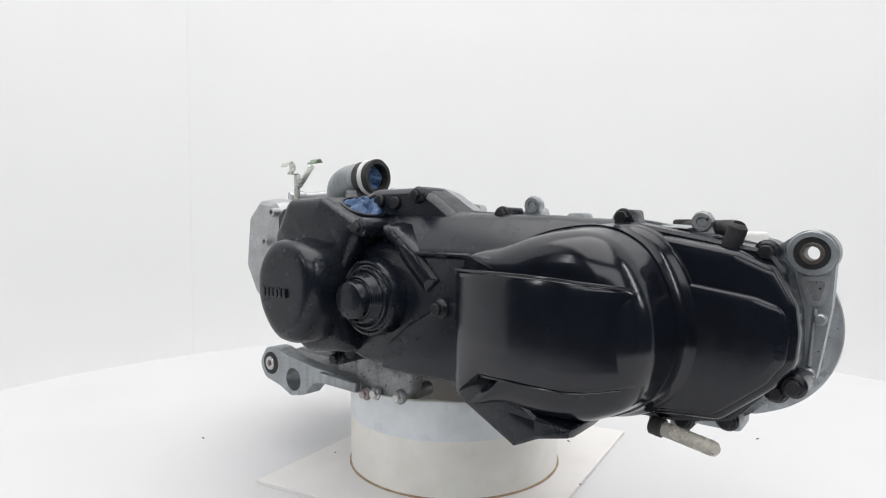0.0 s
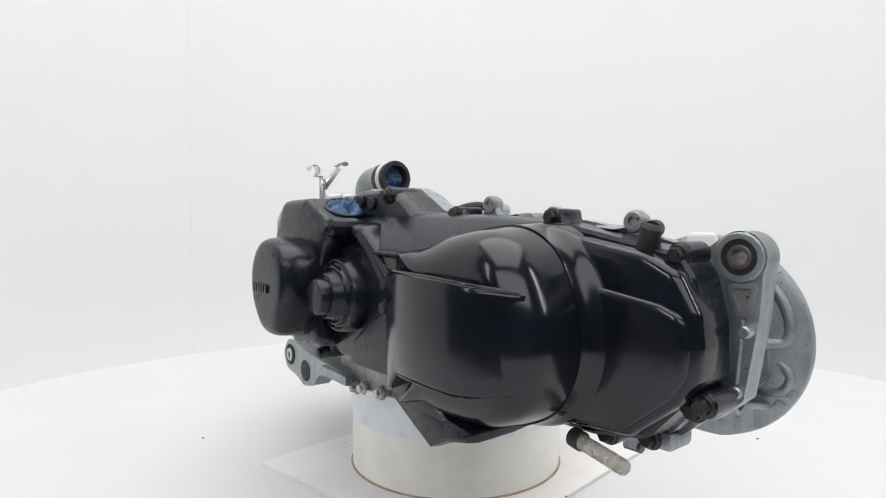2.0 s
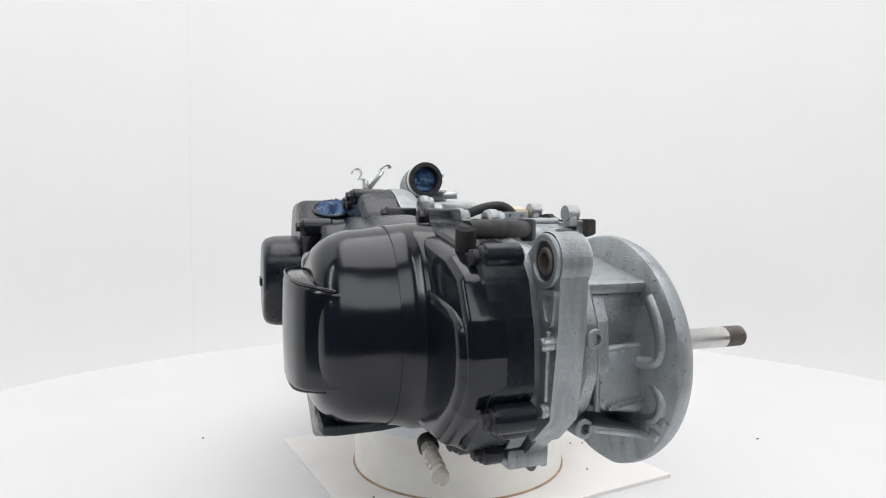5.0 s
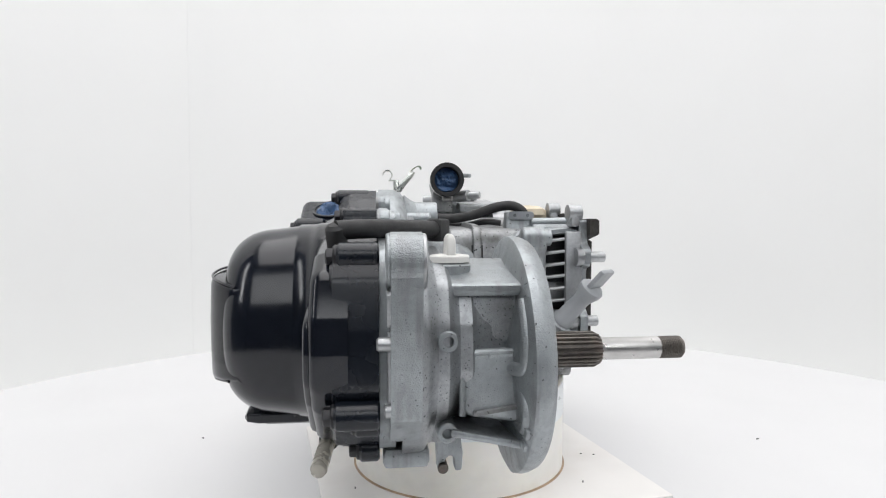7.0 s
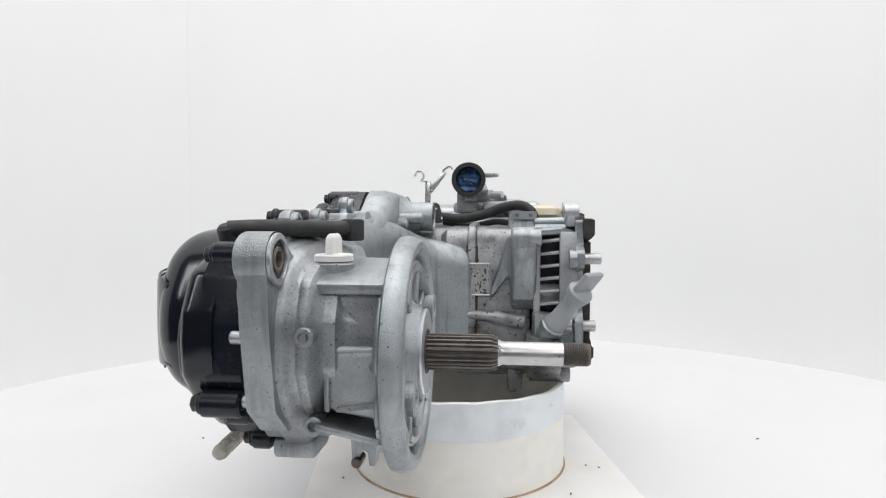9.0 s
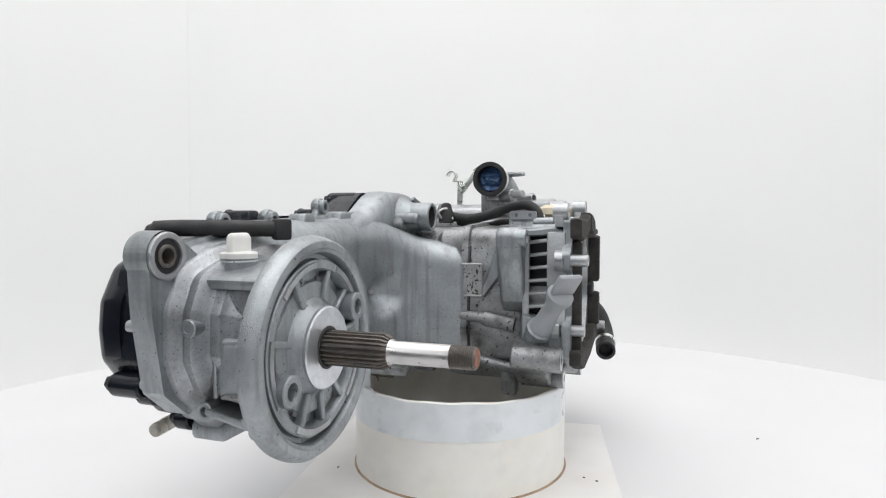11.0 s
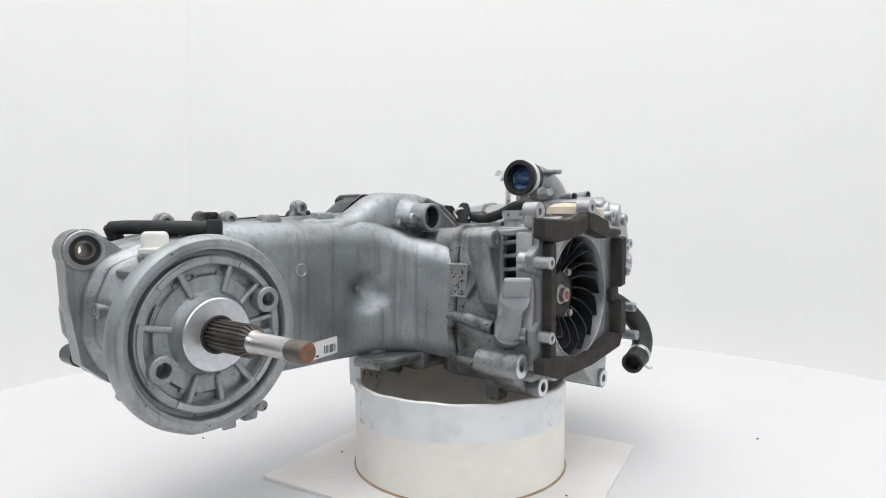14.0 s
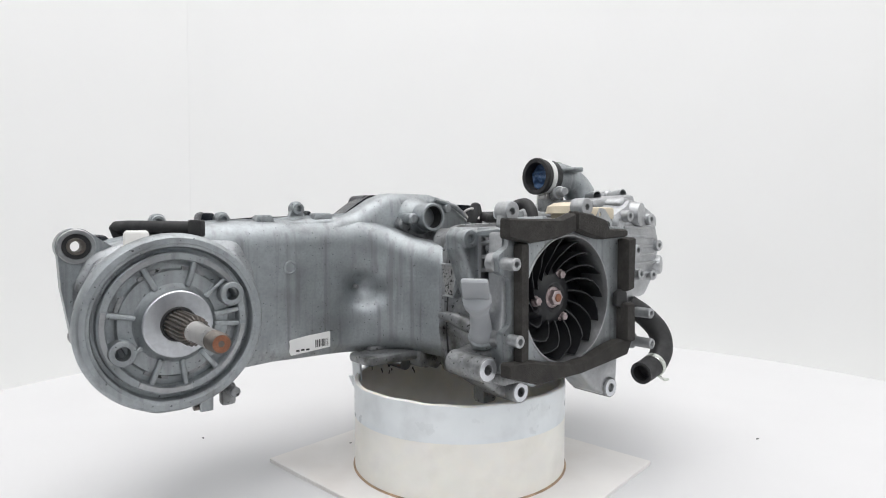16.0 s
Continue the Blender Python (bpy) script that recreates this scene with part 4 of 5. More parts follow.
    for s, k in ((-0.006, 1), (0.056, 1), (0.0605, 0.82)):
        ring = []
        for i in range(n):
            q = 2 * math.pi * i / n
            r = 0.0125 * k if i % 4 < 2 else 0.0112 * min(k, 0.93)
            ring.append((ax[0] + r * math.cos(q), s, ax[1] + r * math.sin(q)))
        rings.append(ring)
    loft(bm, rings)
    axle = part("axle", bm, M_SPLINE, top, "splined rear axle shaft with threaded rusty end", sharp=25)
    bm = B()
    lathe(bm, C, right, [(0.056, 0.0098), (0.0615, 0.0088), (0.063, 0.0078), (0.104, 0.0078)], 32)
    part("shaft", bm, M_STEEL, axle)
    bm = B()
    prof = [(0.103, 0.0076)]
    for k in range(12):
        prof += [(0.104 + 0.0013 * k, 0.0079), (0.10465 + 0.0013 * k, 0.0072)]
    prof += [(0.1200, 0.0078), (0.1212, 0.0068)]
    lathe(bm, C, right, prof, 28)
    part("thread", bm, M_SPLINE, axle)
    bm = B()
    lathe(bm, C, right, [(0.1205, 0.0066), (0.1216, 0.0064), (0.1216, 0.0026), (0.1195, 0.0008)], 28)
    part("shaft_end", bm, M_RUST, axle, "rusty centre-drilled shaft end")

    # breather hose over the gear case, clear drain hose below
    bm = B()
    rod(bm, (0.3368, -0.1170, 0.271), (0.3438, -0.1190, 0.2905), 0.0066, 20, 0.0022)
    rod(bm, (0.3362, -0.1165, 0.264), (0.3370, -0.1170, 0.2735), 0.0078, 20, 0.001)
    elbow = part("breather_elbow", bm, M_RUBBER, top, "black rubber breather elbow and hose")
    bm = B()
    hose(bm, [(0.3425, -0.1185, 0.2868), (0.3345, -0.1010, 0.2876), (0.3170, -0.0760, 0.2874), (0.2880, -0.052, 0.2868)], 0.0062, 16)
    part("breather_hose", bm, M_RUBBER, elbow)
    bm = B()
    block(bm, (0.2850, -0.0485, 0.2862), (0.013, 0.013, 0.0165), 0.002, Matrix.Rotation(radians(52), 3, "Z"))
    part("hose_end_block", bm, M_RUBBER, elbow)
    bm = B()
    hose(bm, [(0.288, -0.126, 0.1385), (0.303, -0.1285, 0.1368), (0.318, -0.1300, 0.1345), (0.3325, -0.1312, 0.1322)], 0.0056, 16)
    lathe(bm, (0.3320, -0.1312, 0.1323), (0.98, -0.08, -0.16), [(0, 0.0056), (0.003, 0.0048), (0.005, 0.002)], 16)
    drain = part("drain_hose", bm, M_TUBE, top, "cloudy clear plugged drain hose")
    bm = B()
    pipe(bm, (0.287, -0.1258, 0.1388), (0.297, -0.1275, 0.1376), 0.0072, 0.0056)
    part("hose_clip", bm, M_RUBBER, drain)
    return top, belt_case, cover


def engine_front(top):
    """Crankcase, fan housing, cylinder head, intake and mounts."""
    hexsteel = bolt_mesh("bolt", M_STEEL, 0.005, 0.005)
    hexpink = bolt_mesh("bolt", M_PINK, 0.0046, 0.0055)
    left, right = (0, -1, 0), (0, 1, 0)

    def bolt(parent, pos, axis, mesh=hexsteel, label=""):
        part("bolt", mesh, None, parent, label, aim(pos, axis))

    # ---------------- crankcase
    bm = B()
    prism(bm, [(0.024, 0.284), (0.030, 0.24), (0.034, 0.17), (0.030, 0.135), (-0.02, 0.118), (-0.11, 0.112), (-0.15, 0.15), (-0.14, 0.27), (-0.08, 0.288)],
          [(-0.012, 0.006), (-0.005, 0.0), (0.0195, 0.0), (0.0210, -0.0045), (0.0250, -0.0050), (0.0290, -0.0045), (0.0305, -0.001), (0.085, 0.001), (0.092, 0.004)], "v", 0.018, 5)
    crank = part("crankcase", bm, M_ALUDIRTY, top, "oil-stained cast aluminium crankcase")
    for v in (0.0200, 0.0309):
        bm = B()
        hose(bm, [(0.0268, v, 0.265), (0.0302, v, 0.240), (0.0325, v, 0.205), (0.0342, v, 0.170), (0.0318, v, 0.142)], 0.0014, 8)
        part("gasket_seam", bm, M_RUBBER, crank, "dark oily gasket seam")
    bm = B()
    prism(bm, [(0.0, 0.284), (0.02, 0.24), (0.02, 0.17), (0.0, 0.150), (-0.11, 0.150), (-0.15, 0.18), (-0.14, 0.27), (-0.08, 0.286)], [(-0.09, 0.002), (-0.04, 0.0), (-0.004, 0.0)], "v", 0.018, 5)
    part("crankcase_half", bm, M_ALUDIRTY, crank)
    bm = B()
    prism(bm, [(0.0165, 0.2085), (0.0165, 0.2445), (0.0465, 0.2445), (0.0465, 0.2085)], [(0.022, 0), (0.0350, 0), (0.0356, 0.0006)], "u", 0.001)
    part("data_pad", bm, M_BLOTCH, crank)
    bm = B()
    for a, b in (((0.0165, 0.2445), (0.0465, 0.2445)), ((0.0165, 0.2085), (0.0465, 0.2085)), ((0.0165, 0.2085), (0.0165, 0.2445)), ((0.0465, 0.2085), (0.0465, 0.2445))):
        rod(bm, (0.0356, a[0], a[1]), (0.0356, b[0], b[1]), 0.0012, 8)
    part("data_pad_border", bm, M_ALUBRIGHT, crank)
    bm = B()
    hose(bm, [(0.033, 0.018, 0.185), (0.036, 0.045, 0.184), (0.037, 0.075, 0.180)], 0.006, 12)
    hose(bm, [(0.037, 0.05, 0.184), (0.037, 0.085, 0.178)], 0.0085, 12)
    hose(bm, [(0.024, 0.024, 0.137), (0.028, 0.06, 0.130), (0.026, 0.1, 0.124)], 0.0065, 12)
    part("oil_gallery", bm, M_ALUDIRTY, crank)
    bm = B()
    prism(bm, [(0.018, -0.006), (0.024, 0.010), (0.022, 0.05), (0.02, 0.10), (-0.13, 0.10), (-0.13, -0.06), (-0.08, -0.06)], [(0.108, 0.020), (0.111, 0.012), (0.116, 0.004), (0.138, 0)], "z", 0.02, 4)
    part("sump", bm, M_ALUDIRTY, crank)
    for p, s in (((0.030, -0.020, 0.131), (0.026, 0.022, 0.026)), ((0.016, 0.075, 0.108), (0.020, 0.018, 0.03)), ((0.06, -0.06, 0.1405), (0.06, 0.03, 0.008)), ((0.072, -0.036, 0.1335), (0.080, 0.044, 0.011)), ((-0.08, -0.03, 0.118), (0.06, 0.06, 0.02))):
        bm = B()
        block(bm, p, s, 0.004)
        part("sump_foot", bm, M_ALUDIRTY, crank)
    # spring bracket: tall tapered arm with an eye facing the right side
    bm = B()
    prism(bm, [(0.018, 0.192), (0.026, 0.250), (0.044, 0.279), (0.052, 0.2870), (0.064, 0.2865), (0.071, 0.279), (0.070, 0.264), (0.058, 0.235), (0.046, 0.205), (0.034, 0.192)], soft_levels(0.070, 0.0985, 0.005, 3), "v", 0.008)
    arm = part("spring_arm", bm, M_ALU, crank)
    bm = B()
    pipe(bm, (0.0615, 0.090, 0.2750), (0.0615, 0.1030, 0.2750), 0.0098, 0.0048, deep=0.006)
    part("arm_eye", bm, M_ALU, arm)
    # black disc gives the eye's blind bore its shade as colour
    bm = B()
    rod(bm, (0.0615, 0.0965, 0.2750), (0.0615, 0.0980, 0.2750), 0.0047, 16, 0.0003)
    part("eye_bore_shade", bm, M_RUBBER, arm)
    bm = B()
    prism(bm, [(0.066, 0.276), (0.078, 0.284), (0.080, 0.196), (0.070, 0.196), (0.068, 0.232), (0.048, 0.204), (0.046, 0.214), (0.058, 0.248)], [(0.018, 0.0), (0.036, 0.0), (0.040, 0.002)], "u", 0.004)
    part("gusset", bm, M_ALU, crank)

    # ---------------- fan housing: open slotted box, frame plate, foam strips, fan
    fc = (-0.036, 0.2105)
    bm = B()
    hole = circle(fc[0], fc[1], 0.0675, 64)
    outer = [(0.058, 0.150), (0.060, 0.168), (0.061, 0.184), (0.051, 0.192), (0.0505, 0.214), (0.052, 0.238), (0.066, 0.243), (0.068, 0.260), (0.055, 0.268), (0.053, 0.284), (0.054, 0.296), (0.030, 0.290), (-0.04, 0.298), (-0.075, 0.302), (-0.095, 0.288), (-0.142, 0.284), (-0.140, 0.212), (-0.144, 0.150), (-0.10, 0.132), (0.02, 0.126)]
    plate(bm, outer, [hole], 0.140, 0.149, r=0.006)
    frame_plate = part("fan_frame", bm, M_ALU, top, "cast fan frame with dirty foam strips")
    bm = B()
    pipe(bm, (fc[0], 0.100, fc[1]), (fc[0], 0.1500, fc[1]), 0.0690, 0.0668, seg=64)
    part("fan_ring", bm, M_ALUBRIGHT, frame_plate)
    # housing walls
    bm = B()
    block(bm, (-0.046, 0.118, 0.284), (0.18, 0.052, 0.006), 0.002)
    part("housing_top", bm, M_ALU, frame_plate)
    bm = B()
    block(bm, (-0.042, 0.115, 0.136), (0.19, 0.054, 0.012), 0.003)
    part("housing_bottom", bm, M_ALUDIRTY, frame_plate)
    bm = B()
    block(bm, (-0.140, 0.116, 0.21), (0.008, 0.054, 0.15), 0.002)
    part("housing_front", bm, M_ALU, frame_plate)
    # slotted rear wall: two posts and slanting bars
    bm = B()
    block(bm, (0.0440, 0.099, 0.226), (0.007, 0.008, 0.115), 0.002)
    part("grille_post", bm, M_ALUBRIGHT, frame_plate)
    bm = B()
    block(bm, (0.0530, 0.1330, 0.232), (0.008, 0.020, 0.100), 0.003)
    part("grille_post", bm, M_ALUBRIGHT, frame_plate)
    for k in range(6):
        bm = B()
        block(bm, (0.0475, 0.1130, 0.2015 + 0.0140 * k), (0.006, 0.027, 0.0040), 0.0018, Matrix.Rotation(radians(-16), 3, "Z") @ Matrix.Rotation(radians(7), 3, "X"))
        part("grille_bar", bm, M_ALUBRIGHT, frame_plate)
    bm = B()
    prism(bm, [(0.094, 0.14), (0.094, 0.193), (0.142, 0.186), (0.142, 0.14)], [(0.036, 0), (0.050, 0), (0.054, 0.003)], "u", 0.006)
    part("housing_side", bm, M_ALU, frame_plate)
    bm = B()
    prism(bm, [(0.094, 0.276), (0.094, 0.284), (0.128, 0.287), (0.140, 0.286), (0.140, 0.278)], [(0.020, 0), (0.045, 0), (0.0485, 0.002)], "u", 0.003)
    part("housing_side", bm, M_ALU, frame_plate)
    # stator seen through the slots; an added dark block behind the bars paints shade
    bm = B()
    lathe(bm, (fc[0], 0.094, fc[1]), right, [(0, 0.062), (0.018, 0.062), (0.020, 0.058)], 40)
    block(bm, (0.030, 0.118, 0.232), (0.004, 0.042, 0.10), 0.001)
    part("flywheel_and_shade", bm, M_FAN, frame_plate)

    def strip(pts, v1, seed):
        bm = B()
        rng = random.Random(seed)
        pts = [(u + rng.uniform(-0.0014, 0.0014), z + rng.uniform(-0.0014, 0.0014)) for u, z in pts]
        prism(bm, pts, [(0.1485, 0), (v1 - 0.003, 0.0002), (v1, 0.002)], "v", 0.003, 3)
        part("foam_strip", bm, M_FOAM, frame_plate)
    strip([(0.066, 0.276), (0.064, 0.297), (0.046, 0.296), (0.020, 0.2945), (-0.012, 0.297), (-0.036, 0.303), (-0.037, 0.284), (-0.008, 0.275), (0.012, 0.272), (0.034, 0.2725)], 0.160, 1)
    strip([(-0.036, 0.303), (-0.060, 0.302), (-0.088, 0.294), (-0.092, 0.286), (-0.126, 0.284), (-0.126, 0.2765), (-0.080, 0.2735), (-0.056, 0.277), (-0.037, 0.284)], 0.161, 2)
    strip([(0.0335, 0.156), (0.0335, 0.272), (0.0465, 0.273), (0.0475, 0.153)], 0.158, 3)
    strip([(-0.122, 0.214), (-0.122, 0.274), (-0.138, 0.276), (-0.138, 0.214)], 0.163, 4)
    strip([(-0.122, 0.156), (-0.122, 0.199), (-0.139, 0.199), (-0.139, 0.154)], 0.163, 5)
    strip([(0.062, 0.142), (0.064, 0.158), (0.030, 0.155), (0.005, 0.149), (-0.030, 0.1435), (-0.062, 0.146), (-0.086, 0.154), (-0.11, 0.158), (-0.139, 0.158), (-0.130, 0.140), (-0.05, 0.130), (0.02, 0.130)], 0.160, 6)
    bm = B()
    prism(bm, [(-0.113, 0.197), (-0.113, 0.211), (-0.121, 0.2155), (-0.132, 0.213), (-0.133, 0.198), (-0.122, 0.194)], soft_levels(0.1485, 0.156, 0.002, 2), "v", 0.003)
    part("rubber_button", bm, M_RUBBER, frame_plate)
    # mounting ears and posts
    for u, v, z, r in ((0.0440, 0.1445, 0.3028, 0.0098), (-0.0625, 0.152, 0.3085, 0.0098)):
        bm = B()
        pipe(bm, (u, v - 0.016, z), (u, v, z), r, 0.0034, deep=0.008)
        prism(bm, [(u - 0.010, z - 0.016), (u - 0.0085, z), (u + 0.0085, z), (u + 0.010, z - 0.016)], soft_levels(v - 0.014, v - 0.004, 0.002, 2), "v", 0.003)
        part("mounting_ear", bm, M_ALUBRIGHT, frame_plate)
    for u, v, z in ((0.0605, 0.167, 0.2525), (0.0510, 0.163, 0.1775), (-0.1445, 0.162, 0.260), (-0.155, 0.160, 0.2317), (-0.1765, 0.160, 0.183), (-0.166, 0.168, 0.149)):
        bm = B()
        pipe(bm, (u, v - 0.030, z), (u, v, z), 0.0062, 0.0030, deep=0.006, seg=22)
        lathe(bm, (u, v - 0.034, z), right, [(0, 0.0105), (0.008, 0.0095), (0.010, 0.0065)], 22)
        part("mounting_post", bm, M_ALUBRIGHT, frame_plate)
    for p0, p1, w in (((-0.14, 0.135, 0.185), (-0.178, 0.132, 0.181), 0.006), ((-0.14, 0.135, 0.152), (-0.166, 0.138, 0.149), 0.006), ((-0.14, 0.135, 0.24), (-0.155, 0.135, 0.24), 0.012)):
        bm = B()
        rod(bm, p0, p1, w, 14)
        part("post_web", bm, M_ALUBRIGHT, frame_plate)
    for u, v, z, r in ((0.0735, 0.142, 0.1500, 0.0125), (0.0240, 0.138, 0.1190, 0.0115), (-0.124, 0.141, 0.0985, 0.0115)):
        bm = B()
        pipe(bm, (u, 0.092, z), (u, v, z), r, 0.0048, deep=0.010)
        boss = part("case_boss", bm, M_ALUDIRTY, top)
        bm = B()
        pipe(bm, (u, v - 0.001, z), (u, v + 0.0003, z), r - 0.0010, 0.0050)
        part("machined_face", bm, M_MACHINED, boss)
    bm = B()
    prism(bm, [(0.080, 0.142), (0.078, 0.160), (0.03, 0.170), (0.015, 0.15), (0.02, 0.118), (0.036, 0.112)], soft_levels(0.088, 0.126, 0.004), "v", 0.008)
    part("case_corner", bm, M_ALUDIRTY, top)
    bm = B()
    prism(bm, [(-0.06, 0.135), (-0.142, 0.142), (-0.139, 0.096), (-0.124, 0.087), (-0.098, 0.098)], soft_levels(0.10, 0.138, 0.004), "v", 0.008)
    part("case_corner", bm, M_ALUBRIGHT, top)

    # fan wheel
    bm = B()
    lathe(bm, (fc[0], 0.114, fc[1]), right, [(0, 0.0655), (0.003, 0.0655), (0.004, 0.064), (0.005, 0.036), (0.010, 0.030), (0.014, 0.024), (0.016, 0.016), (0.014, 0.0125), (0.0125, 0.012), (0.0125, 0.001)], 56)
    fan = part("fan_wheel", bm, M_FAN, top, "black plastic cooling fan with curved blades")
    bm = B()
    n = 15
    rows = []
    for side in (-1, 1):
        row = []
        for k in range(7):
            f = k / 6
            r = 0.026 + f * 0.0385
            q = 0.55 * f * f + 0.12 * f
            t = 0.0009 * side
            hi = 0.1275 + 0.017 * min(1, f * 1.5)
            c, s = math.cos(q), math.sin(q)
            row.append([bm.verts.new((r * c - t * s, lv, r * s + t * c)) for lv in (0.116, hi)])
        rows.append(row)
    for k in range(6):
        bm.faces.new((rows[0][k][0], rows[0][k + 1][0], rows[0][k + 1][1], rows[0][k][1]))
        bm.faces.new((rows[1][k][0], rows[1][k][1], rows[1][k + 1][1], rows[1][k + 1][0]))
        bm.faces.new((rows[0][k][1], rows[0][k + 1][1], rows[1][k + 1][1], rows[1][k][1]))
    for k in (0, 6):
        bm.faces.new((rows[0][k][0], rows[0][k][1], rows[1][k][1], rows[1][k][0]))
    blade = finish("blade", bm, M_FAN)
    for k in range(n):
        part("blade", blade, None, fan, "", Matrix.Translation((fc[0], 0, fc[1])) @ Matrix.Rotation(2 * math.pi * k / n, 4, "Y"))
    nut = bolt_mesh("nut", M_PINK, 0.0090, 0.007, True)
    part("nut", nut, None, fan, "hexagon nut with reddish bore", aim((fc[0], 0.1275, fc[1]), right))
    bm = B()
    rod(bm, (fc[0], 0.134, fc[1]), (fc[0], 0.1360, fc[1]), 0.0045, 16, 0.0006)
    part("crank_end", bm, M_RUST, fan)
    for q in (65, 185, 305):
        p = (fc[0] - 0.027 * math.cos(radians(q)), 0.127, fc[1] + 0.027 * math.sin(radians(q)))
        part("bolt", hexpink, None, fan, "", aim(p, right))

    # ---------------- dipstick, clamp plate, cable
    bm = B()
    a, b = Vector((0.0595, 0.118, 0.180)), Vector((0.0905, 0.144, 0.222))
    d = (b - a).normalized()
    lathe(bm, a - d * 0.020, d, [(0, 0.0130), (0.006, 0.0130), (0.010, 0.0115), (0.012, 0.0145), (0.018, 0.0145), (0.020, 0.0120)], 24)
    stick = part("filler_neck", bm, M_ALU, top)
    bm = B()
    lathe(bm, a, d, [(0, 0.0125), (0.004, 0.0128), (0.007, 0.0110), (0.036, 0.0092), (0.042, 0.0105), (0.050, 0.0135), (0.055, 0.0138), (0.058, 0.0115), (0.060, 0.006)], 28)
    x, y, z = frame_of(d)
    turn = Matrix((x, z, -y)).transposed()
    block(bm, a + d * 0.070, (0.026, 0.026, 0.0065), 0.0028, turn)
    part("dipstick", bm, M_DIP, top, "grey plastic oil dipstick with a flat grip")
    bm = B()
    plate(bm, [(0.0700, 0.2955, 0.005), (0.0690, 0.3055, 0.005), (0.1015, 0.3055, 0.005), (0.1005, 0.2955, 0.005)], [circle(0.0775, 0.3005, 0.0024, 14), circle(0.0935, 0.3005, 0.0024, 14)], -0.0045, -0.0015, axis="u", r=0.005)
    part("clamp_plate", bm, M_MACHINED, top, "bright two-hole clamp plate")
    bm = B()
    prism(bm, [(-0.022, 0.066), (-0.006, 0.068), (-0.005, 0.1), (-0.022, 0.1)], [(0.270, -0.006), (0.285, -0.001), (0.3045, 0.001)], "z", 0.005)
    part("clamp_pillar", bm, M_ALU, top)
    bm = B()
    rod(bm, (-0.006, 0.098, 0.292), (-0.002, 0.145, 0.293), 0.0055, 14)
    rod(bm, (0.004, 0.098, 0.284), (0.008, 0.145, 0.284), 0.006, 14)
    part("housing_rail", bm, M_ALU, top)
    bm = B()
    hose(bm, [(-0.075, -0.028, 0.300), (-0.060, 0.005, 0.297), (-0.050, 0.035, 0.302), (-0.045, 0.060, 0.311), (-0.040, 0.082, 0.3135), (-0.036, 0.095, 0.306), (-0.034, 0.100, 0.294)], 0.0062, 14)
    part("cable_loom", bm, M_RUBBER, top, "black sleeved cable loom")
    bm = B()
    hose(bm, [(-0.085, -0.020, 0.292), (-0.07, 0.02, 0.288), (-0.055, 0.05, 0.293), (-0.05, 0.07, 0.291)], 0.004, 12)
    part("cable_loom", bm, M_RUBBER, top)
    bm = B()
    lathe(bm, (-0.062, -0.030, 0.292), (-0.1, 0, 1), [(0, 0.010), (0.012, 0.010), (0.016, 0.0085), (0.024, 0.006), (0.026, 0.003)], 20)
    part("sensor_boot", bm, M_RUBBER, top)
    bm = B()
    hose(bm, [(-0.055, -0.032, 0.296), (-0.050, -0.036, 0.305), (-0.056, -0.028, 0.310), (-0.064, -0.024, 0.304), (-0.06, -0.02, 0.296)], 0.0016, 8)
    part("wire_clip", bm, M_STEEL, top)

    # ---------------- cylinder and head
    bm = B()
    prism(bm, [(-0.10, 0.20), (-0.10, 0.296), (-0.20, 0.302), (-0.20, 0.19)], soft_levels(-0.075, 0.10, 0.008), "v", 0.01)
    part("cylinder", bm, M_ALUDIRTY, top)
    bm = B()
    prism(bm, [(-0.185, 0.195), (-0.185, 0.312), (-0.205, 0.320), (-0.262, 0.316), (-0.285, 0.29), (-0.288, 0.22), (-0.262, 0.190)], soft_levels(-0.092, 0.098, 0.010, 4), "v", 0.016)
    head = part("cylinder_head", bm, M_ALUBRIGHT, top, "light grey cast cylinder head with small bosses")
    bm = B()
    prism(bm, [(-0.255, 0.205), (-0.250, 0.305), (-0.285, 0.312), (-0.306, 0.29), (-0.308, 0.225), (-0.29, 0.198)], soft_levels(-0.075, 0.085, 0.012, 4), "v", 0.018)
    part("rocker_cover", bm, M_ALUBRIGHT, head)
    bm = B()
    prism(bm, [(-0.175, 0.182), (-0.168, 0.290), (-0.19, 0.318), (-0.225, 0.322), (-0.250, 0.300), (-0.258, 0.235), (-0.235, 0.196)], [(-0.085, -0.002), (-0.104, 0.0), (-0.114, 0.002), (-0.118, 0.007)], "v", 0.014)
    side_cover = part("side_cover", bm, M_ALUBRIGHT, head)
    for u, z in ((-0.188, 0.3045), (-0.203, 0.268)):
        bm = B()
        pipe(bm, (u, -0.112, z), (u, -0.126, z), 0.0055, 0.0026, deep=0.004, seg=20)
        part("threaded_boss", bm, M_ALUBRIGHT, side_cover)
    bm = B()
    prism(bm, [(-0.152, 0.196), (-0.148, 0.300), (-0.160, 0.310), (-0.172, 0.300), (-0.174, 0.20)], soft_levels(-0.128, -0.06, 0.004), "v", 0.006)
    part("shroud_edge", bm, M_FAN, head)
    # right side of the head: ports, pipes and ribs
    bm = B()
    prism(bm, [(-0.150, 0.225), (-0.150, 0.300), (-0.19, 0.318), (-0.245, 0.306), (-0.262, 0.26), (-0.24, 0.215)], [(0.08, -0.003), (0.108, 0.0), (0.118, 0.003), (0.122, 0.010)], "v", 0.014)
    part("exhaust_side", bm, M_ALUBRIGHT, head)
    bm = B()
